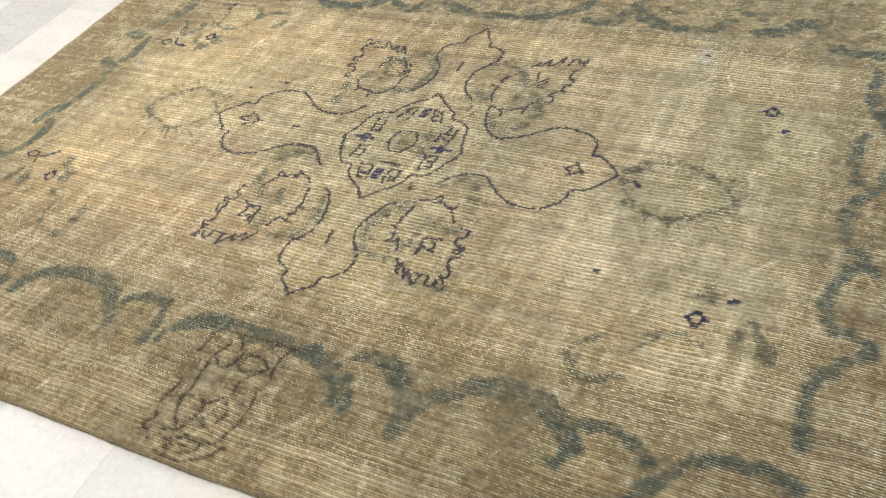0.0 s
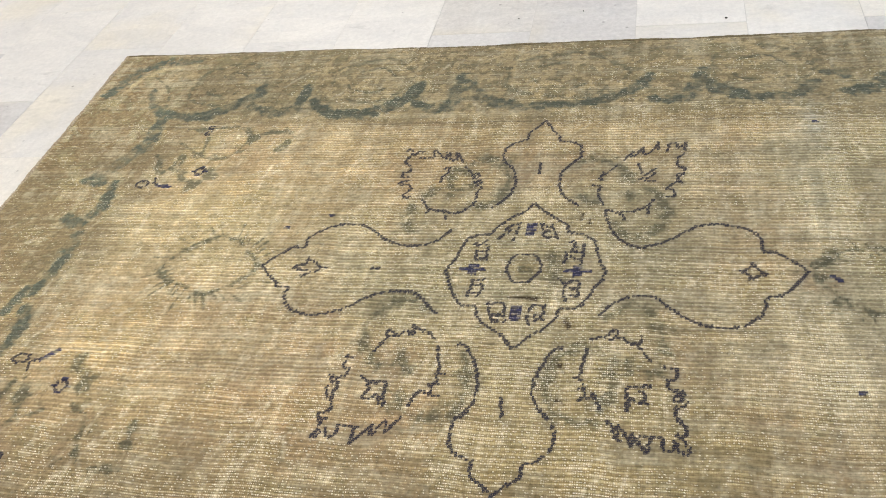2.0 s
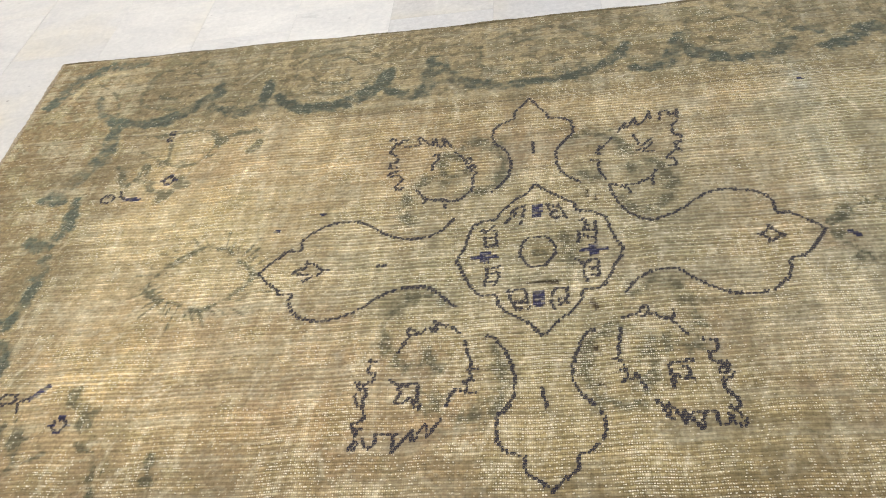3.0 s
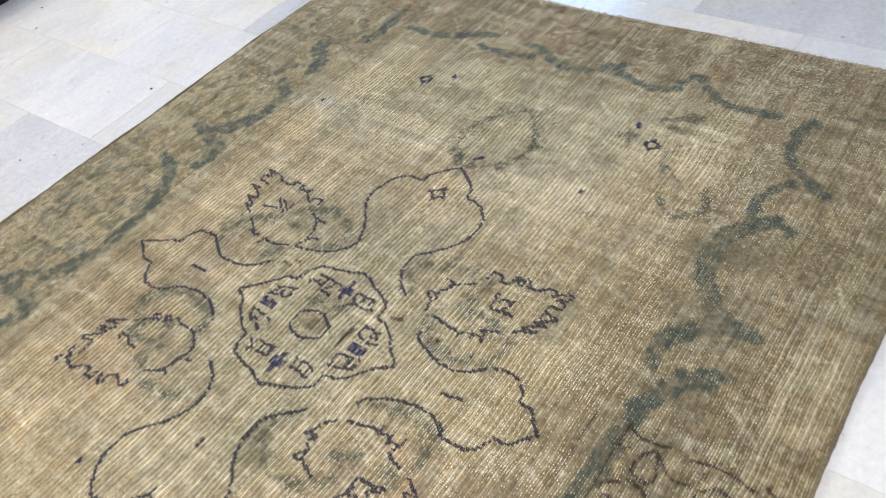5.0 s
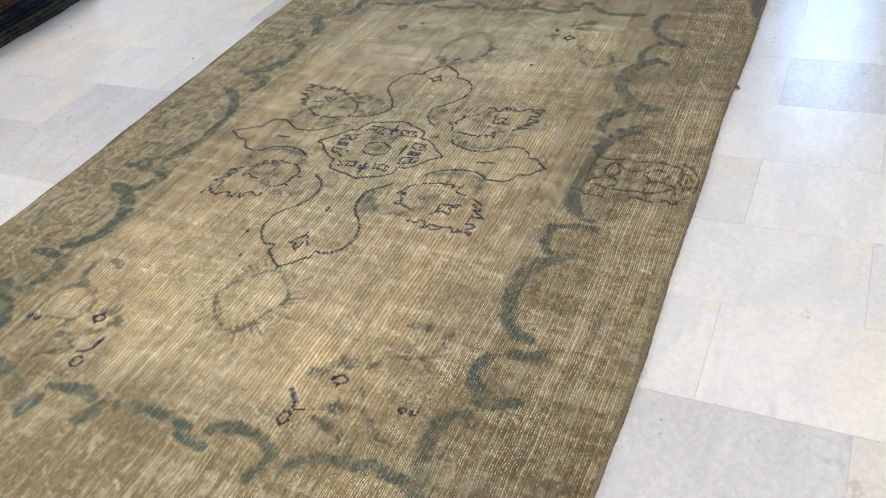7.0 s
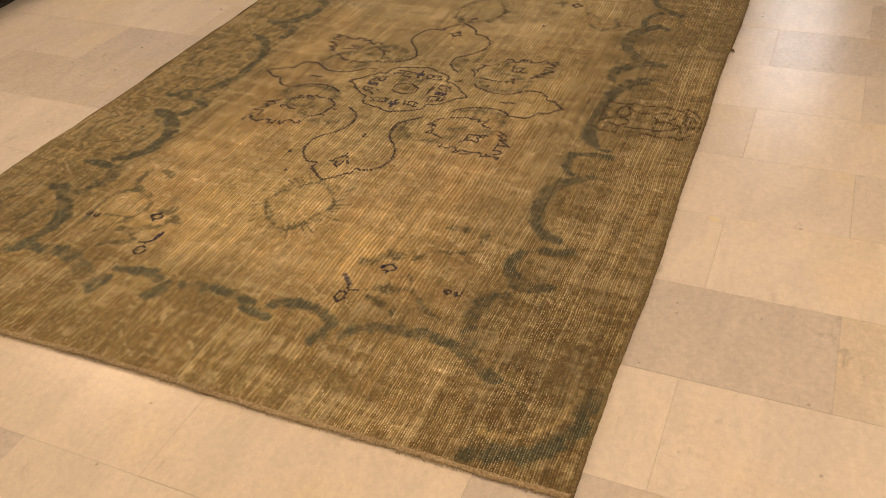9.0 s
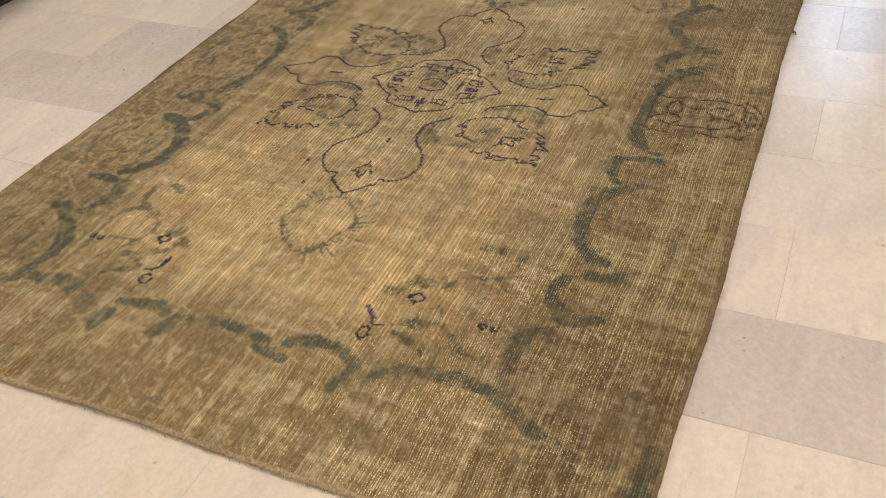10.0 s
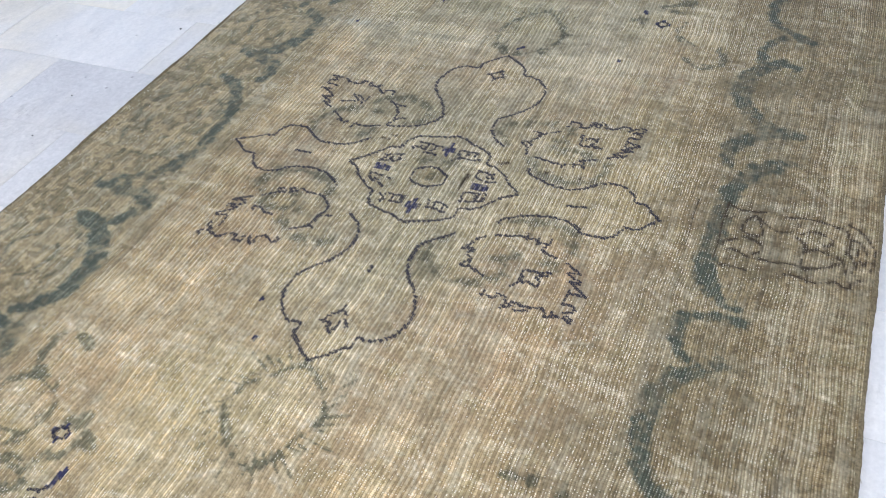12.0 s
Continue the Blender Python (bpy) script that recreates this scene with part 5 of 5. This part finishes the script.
cotton = cotton * (1 - 0.35 * np.clip((-Y - 60) / 12, 0, 1)) * (1 - 0.55 * np.clip((-Y - 86) / 8, 0, 1))
# strength of every second rib's painted shade: least in the borders and north-west field
even_shade = 0.26 + 0.26 * np.clip((Y + 70) / 40, 0, 1) * np.clip((X + 125) / 45, 0, 1) + 0.22 * wear + 0.14 * n_mid + 0.10 * n_patch
even_shade = np.clip(even_shade - 0.30 * np.clip((Y - 52) / 10, 0, 1) - 0.22 * np.clip((X - 88) / 20, 0, 1) - 0.15 * np.clip((-X - 40) / 30, 0, 1) * np.clip((Y + 30) / 20, 0, 1), 0.04, 0.9)
carved = band("brown", 0.62, 0.4, 0.25)
lift = 0.0010 * (thin_navy + ink) - 0.0012 * carved - 0.0022 * band("cut", 0.42, 0.3, 0.0)
lift = lift + 0.0005 * n_small + 0.0010 * n_mid - 0.0006 * wear


def carpet_pile(parent):
    """The pile as one sheet of rounded ribs, two rows of points to a rib and two to a knot along it, with a hem down to the floor."""
    K, M = 2, 2
    nu, nv = NI * M + 1, NJ * K + 1
    u, v = np.meshgrid(np.linspace(0, 1, nu), np.linspace(0, 1, nv), indexing="ij")
    p = lay(u, v)
    px, py = p[..., 0].copy(), p[..., 1].copy()
    inner = np.clip(np.minimum(np.minimum(u, 1 - u), np.minimum(v, 1 - v)) / 0.03, 0, 1)
    p[..., 1] += inner * (0.0012 * np.sin(px * 9 + 4 * py) + 0.0013 * np.sin(px * 23 - 7 * py + 1) + 0.0008 * np.sin(px * 51 + 3 * py))
    p[..., 0] += inner * (0.0012 * np.sin(py * 11 - 3 * px) + 0.0010 * np.sin(py * 31 + 2))
    ci = np.minimum(np.arange(nu) // M, NI - 1)
    cj = np.minimum(np.arange(nv) // K, NJ - 1)
    phase = np.arange(nv) % K
    ridge = np.array([-1.0, 0.8])[phase] * RIB
    p[..., 1] += inner * np.random.default_rng(21).normal(0, 0.0004, NJ)[cj][None, :]
    knot_high = np.random.default_rng(22).normal(0, 0.0003, (NI, NJ))
    beat = 0.0003 * np.where((ci[:, None] + cj[None, :]) % 2 == 0, 1, -1) + knot_high[ci][:, cj]
    z = 0.0105 + ridge[None, :] * (0.35 + 0.65 * wear[ci][:, cj]) + beat + lift[ci][:, cj]
    z = z + 0.0015 * np.sin(p[..., 0] * 3.1 + 1.0) * np.sin(p[..., 1] * 4.3)
    rim = np.zeros((nu, nv), bool)
    rim[0], rim[-1], rim[:, 0], rim[:, -1] = True, True, True, True
    z[rim] = 0.002
    co = np.concatenate([p, z[..., None]], 2).reshape(-1, 3)
    a = (np.arange(nu - 1)[:, None] * nv + np.arange(nv - 1)[None, :]).reshape(-1)
    quads = np.stack([a, a + nv, a + nv + 1, a + 1], 1).astype(np.int32)
    me = bpy.data.meshes.new("woven_sheet")
    me.vertices.add(len(co))
    me.vertices.foreach_set("co", co.astype(np.float32).ravel())
    me.loops.add(quads.size)
    me.loops.foreach_set("vertex_index", quads.ravel())
    me.polygons.add(len(quads))
    me.polygons.foreach_set("loop_start", np.arange(0, quads.size, 4, dtype=np.int32))
    me.polygons.foreach_set("use_smooth", np.ones(len(quads), bool))
    me.update(calc_edges=True)
    knots = np.stack([u * NI, v * NJ], 2).reshape(-1, 2)
    me.uv_layers.new(name="weave").data.foreach_set("uv", knots[quads.ravel()].astype(np.float32).ravel())
    at = me.color_attributes.new("dye", "FLOAT_COLOR", "POINT")
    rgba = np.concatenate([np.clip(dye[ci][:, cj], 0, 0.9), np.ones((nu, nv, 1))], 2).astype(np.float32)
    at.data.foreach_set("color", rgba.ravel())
    for name, field in (("wear", wear), ("cotton", cotton), ("outline", outline), ("even_shade", even_shade)):
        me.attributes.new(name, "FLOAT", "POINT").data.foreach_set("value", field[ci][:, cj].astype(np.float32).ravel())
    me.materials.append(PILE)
    ob = new("woven_sheet", me)
    ob.parent = parent
    return tagged(ob, "worn ribbed wool pile with a navy medallion")


carpet = thing("carpet", (0, 0, 0), "worn olive and gold medallion carpet flat on the marble floor", "rug")
carpet_pile(carpet)


def edge_points(side, n):
    t = np.linspace(0, 1, n)
    u, v = {"a": (0 * t, t), "b": (0 * t + 1, t), "north": (t, 0 * t + 1), "south": (t, 0 * t)}[side]
    return lay(u, v)


def edge_cord(side, radius, mat, name, label):
    pts = edge_points(side, 560)
    r = [radius * (1 + 0.05 * math.sin(k * 2.1) + 0.08 * math.sin(k * 0.77) + 0.12 * math.sin(k * 0.17)) for k in range(len(pts))]
    b = tube(bmesh.new(), [(x, y, radius * 0.9 + 0.001 * (1 + math.sin(k * 0.10))) for k, (x, y) in enumerate(pts)], r, 8)
    return part(name, b, mat, carpet, label, True)


edge_cord("a", 0.0064, CORD, "end_cord", "thick twisted cream cotton end cord")
edge_cord("b", 0.0052, CORD, "end_cord", "twisted cream cotton end cord")
edge_cord("north", 0.0055, SIDE_CORD, "side_cord", "overcast olive wool side cord")
edge_cord("south", 0.0055, SIDE_CORD, "side_cord", "overcast olive wool side cord")


def loose_threads(side, out, count, reach):
    r = random.Random(5)
    pts = edge_points(side, 400)
    b = bmesh.new()
    for k in range(count):
        x, y = pts[r.randrange(4, 396)]
        l = reach * r.uniform(0.3, 1)
        s = r.uniform(-0.6, 0.6)
        dx, dy = out[0] + s * out[1], out[1] + s * out[0]
        q = [(x, y, 0.008), (x + dx * l * 0.5, y + dy * l * 0.5, 0.009 + r.uniform(0, 0.004)), (x + dx * l, y + dy * l + s * l * 0.2, 0.002)]
        tube(b, q, [0.0011, 0.0009, 0.0005], 4)
    ob = part("loose_threads", b, FRINGE, carpet, "short loose pale warp threads")
    return tagged(ob, kind="stuff")


loose_threads("b", (1, 0), 300, 0.015)
loose_threads("a", (-1, 0), 420, 0.013)
loose_threads("south", (0, -1), 14, 0.014)
r = random.Random(8)
tuft = bmesh.new()
for k in range(9):                             # a frayed knot that sticks out of the side cord
    a, l = r.uniform(-1.0, 1.0), r.uniform(0.008, 0.019)
    dx, dy = math.sin(a) * l, -math.cos(a) * l
    tube(tuft, [(0.624, -0.996, 0.006), (0.624 + dx * 0.6, -0.996 + dy * 0.6, 0.011), (0.624 + dx, -0.996 + dy, 0.004)], [0.0022, 0.0018, 0.0008], 5)
part("frayed_tuft", tuft, SIDE_CORD, carpet, "small dark frayed tuft of wool")


# ---- the stack of folded carpets ----
def folded_carpet(x, y, z, lx, ly, h, mats, label, seed):
    """A carpet folded over and over: a thick slab with a rounded fold in front and its layers showing at the end."""
    r = random.Random(seed)
    ob = thing("folded_carpet", (x, y, z), label, "rug", "stack of folded carpets")
    layers = 3
    t = h / layers
    for k in range(layers):
        b = bmesh.new()
        d = r.uniform(-0.012, 0.012)
        prof = []
        for s in range(7):
            a = math.pi * (s / 6 - 0.5)
            prof.append((-t * 0.5 * math.cos(a) + d, k * t + t / 2 + t * 0.5 * math.sin(a)))
        prof += [(ly, k * t + t), (ly, k * t)]
        n = 28
        rings = []
        for i in range(n + 1):
            px = -lx + lx * i / n + (r.uniform(-0.008, 0.008) if i == n else 0)
            sag = 0.004 * math.sin(i * 0.9 + seed) + 0.003 * math.sin(i * 2.3 + k)
            rings.append([b.verts.new((px, q[0] + sag, q[1] * (1 + 0.01 * math.sin(i * 1.3 + k)))) for q in prof])
        m = len(prof)
        for r0, r1 in zip(rings, rings[1:]):
            for s in range(m):
                b.faces.new((r0[s], r1[s], r1[(s + 1) % m], r0[(s + 1) % m]))
        b.faces.new(rings[0])
        b.faces.new(rings[-1][::-1])
        bmesh.ops.recalc_face_normals(b, faces=b.faces)
        part("fold", b, mats[k % len(mats)], ob, smooth=True)
    return ob


def pattern_yarn(name, a, b_, c):
    m, nt, b = material(name, 0.92)
    co = node(nt, "TexCoord")
    vo = node(nt, "TexVoronoi", [(co.outputs["Object"], "Vector")], Scale=22.0)
    no = node(nt, "TexNoise", [(co.outputs["Object"], "Vector")], Scale=14.0, Detail=5.0)
    k1 = ramp(nt, vo.outputs["Distance"], [(0.25, a), (0.5, b_)])
    k2 = ramp(nt, no.outputs["Fac"], [(0.52, (0, 0, 0)), (0.6, (1, 1, 1))])
    nt.links.new(mix(nt, k2.outputs["Color"], k1.outputs["Color"], c), b.inputs["Base Color"])
    f = node(nt, "TexNoise", [(co.outputs["Object"], "Vector")], Scale=260.0, Detail=3.0)
    b.inputs["Specular IOR Level"].default_value = 0.2
    bump(nt, b, f.outputs["Fac"], 0.6, 0.003)
    return m


NAVY_Y = pattern_yarn("navy_carpet_wool", (0.006, 0.007, 0.017), (0.010, 0.012, 0.027), (0.018, 0.02, 0.028))
RED_Y = pattern_yarn("rust_carpet_wool", (0.06, 0.024, 0.016), (0.095, 0.042, 0.026), (0.045, 0.03, 0.024))
BLACK_Y = pattern_yarn("charcoal_carpet_wool", (0.02, 0.022, 0.02), (0.035, 0.038, 0.033), (0.05, 0.05, 0.04))
OLIVE_Y = pattern_yarn("olive_carpet_wool", (0.035, 0.031, 0.016), (0.05, 0.042, 0.024), (0.022, 0.022, 0.016))
GREY_Y = pattern_yarn("grey_brown_carpet_wool", (0.06, 0.05, 0.045), (0.11, 0.09, 0.08), (0.04, 0.035, 0.035))
z = 0.0
for k, (h, mats, dx, dy, label) in enumerate((
        (0.055, (BLACK_Y,), 0.0, 0.0, "folded charcoal carpet at the bottom of a stack"),
        (0.065, (NAVY_Y,), -0.05, 0.015, "folded navy blue carpet in a stack"),
        (0.05, (OLIVE_Y, RED_Y), -0.07, 0.02, "folded olive and rust carpet in a stack"),
        (0.06, (RED_Y,), -0.06, 0.03, "folded rust red patterned carpet in a stack"),
        (0.045, (BLACK_Y, RED_Y), -0.09, 0.02, "folded dark carpet with rust bands in a stack"),
        (0.06, (GREY_Y,), -0.07, 0.035, "folded grey brown patterned carpet in a stack"),
        (0.05, (RED_Y, NAVY_Y), -0.1, 0.03, "folded rust and navy carpet on top of a stack"))):
    folded_carpet(STACK[0] + dx, STACK[1] + dy, z, 1.9, 1.1, h, mats, label, k + 3)
    z += h + 0.002


# ---- grit on the floor ----
def crumb(x, y, size, seed):
    r = random.Random(seed)
    b = bmesh.new()
    bmesh.ops.create_icosphere(b, subdivisions=1, radius=size)
    for v in b.verts:
        v.co *= r.uniform(0.7, 1.2)
        v.co.z = max(-size * 0.5, v.co.z * 0.6)
    ob = part("grit_crumb", b, CRUMB)
    ob.location = (x, y, size * 0.5)
    tagged(ob, "tiny dark crumb of grit on the marble", "debris", "grit on the floor")


for k, (x, y, s) in enumerate(((1.04, 2.04, 0.0042), (1.12, 1.83, 0.0036), (0.67, 1.975, 0.0042), (0.565, 1.86, 0.004), (0.42, 2.01, 0.0036),
                                (0.49, 1.126, 0.004), (0.064, 1.214, 0.003), (-0.137, 1.182, 0.0035))):
    crumb(x, y, s, k)

# ---- marble floor ----
floor = part("floor", block(bmesh.new(), (X0 - W, Y0 - W, -0.12), (X1 + W, Y1 + W, -0.0010)), GROUT)
tagged(floor, "polished white and grey marble tile floor", "floor", kind="structure")
TX, TY, GAP = 0.318, 0.637, 0.0011
ROW0 = 0.228


def tile_mesh(sx, sy, mat):
    b = block(bmesh.new(), (-sx / 2, -sy / 2, -0.012), (sx / 2, sy / 2, 0), 0)
    bmesh.ops.bevel(b, geom=[e for e in b.edges if all(v.co.z > -0.001 for v in e.verts)], offset=0.0005, segments=1, affect="EDGES")
    me = bpy.data.meshes.new("marble_tile")
    b.to_mesh(me)
    b.free()
    me.materials.append(mat)
    return me


filler = bmesh.new()
block(filler, (-0.013, -0.013, 0), (0.013, 0.013, 0.0006), 0.0002)
for v in filler.verts:
    if v.co.x > 0 and v.co.y < 0:
        v.co.x -= 0.007
filler = part("tile_filler", filler, FILLER, floor, "yellowed filler in a chipped tile corner")
filler.location = (-0.427, -1.112, 0.0004)
WHITE_TILE, GREY_TILE = tile_mesh(TX - GAP, TY - GAP, MARBLE), tile_mesh(TX - GAP, TY - GAP, MARBLE_GREY)
r = random.Random(11)
far = bmesh.new()
for k in range(math.floor((X0 - ROW0) / TX), math.ceil((X1 - ROW0) / TX)):
    off = 1.10 if k % 2 == 0 else 1.41
    for j in range(math.floor((Y0 - off) / TY), math.ceil((Y1 - off) / TY)):
        x, y = ROW0 + (k + 0.5) * TX, off + (j + 0.5) * TY
        grey = r.random() < 0.2
        grey = GREY_AT.get((k, j), grey)
        tilt = r.uniform(-0.0004, 0.0004)
        if -2.9 < x < 3.0 and -2.5 < y < 3.3:
            ob = new("marble_tile", GREY_TILE if grey else WHITE_TILE)
            ob.location = (x, y, tilt)
            ob.parent = floor
        else:
            block(far, (x - TX / 2 + GAP / 2, y - TY / 2 + GAP / 2, -0.012), (x + TX / 2 - GAP / 2, y + TY / 2 - GAP / 2, tilt))
tagged(part("far_tiles", far, MARBLE, floor), kind="stuff")
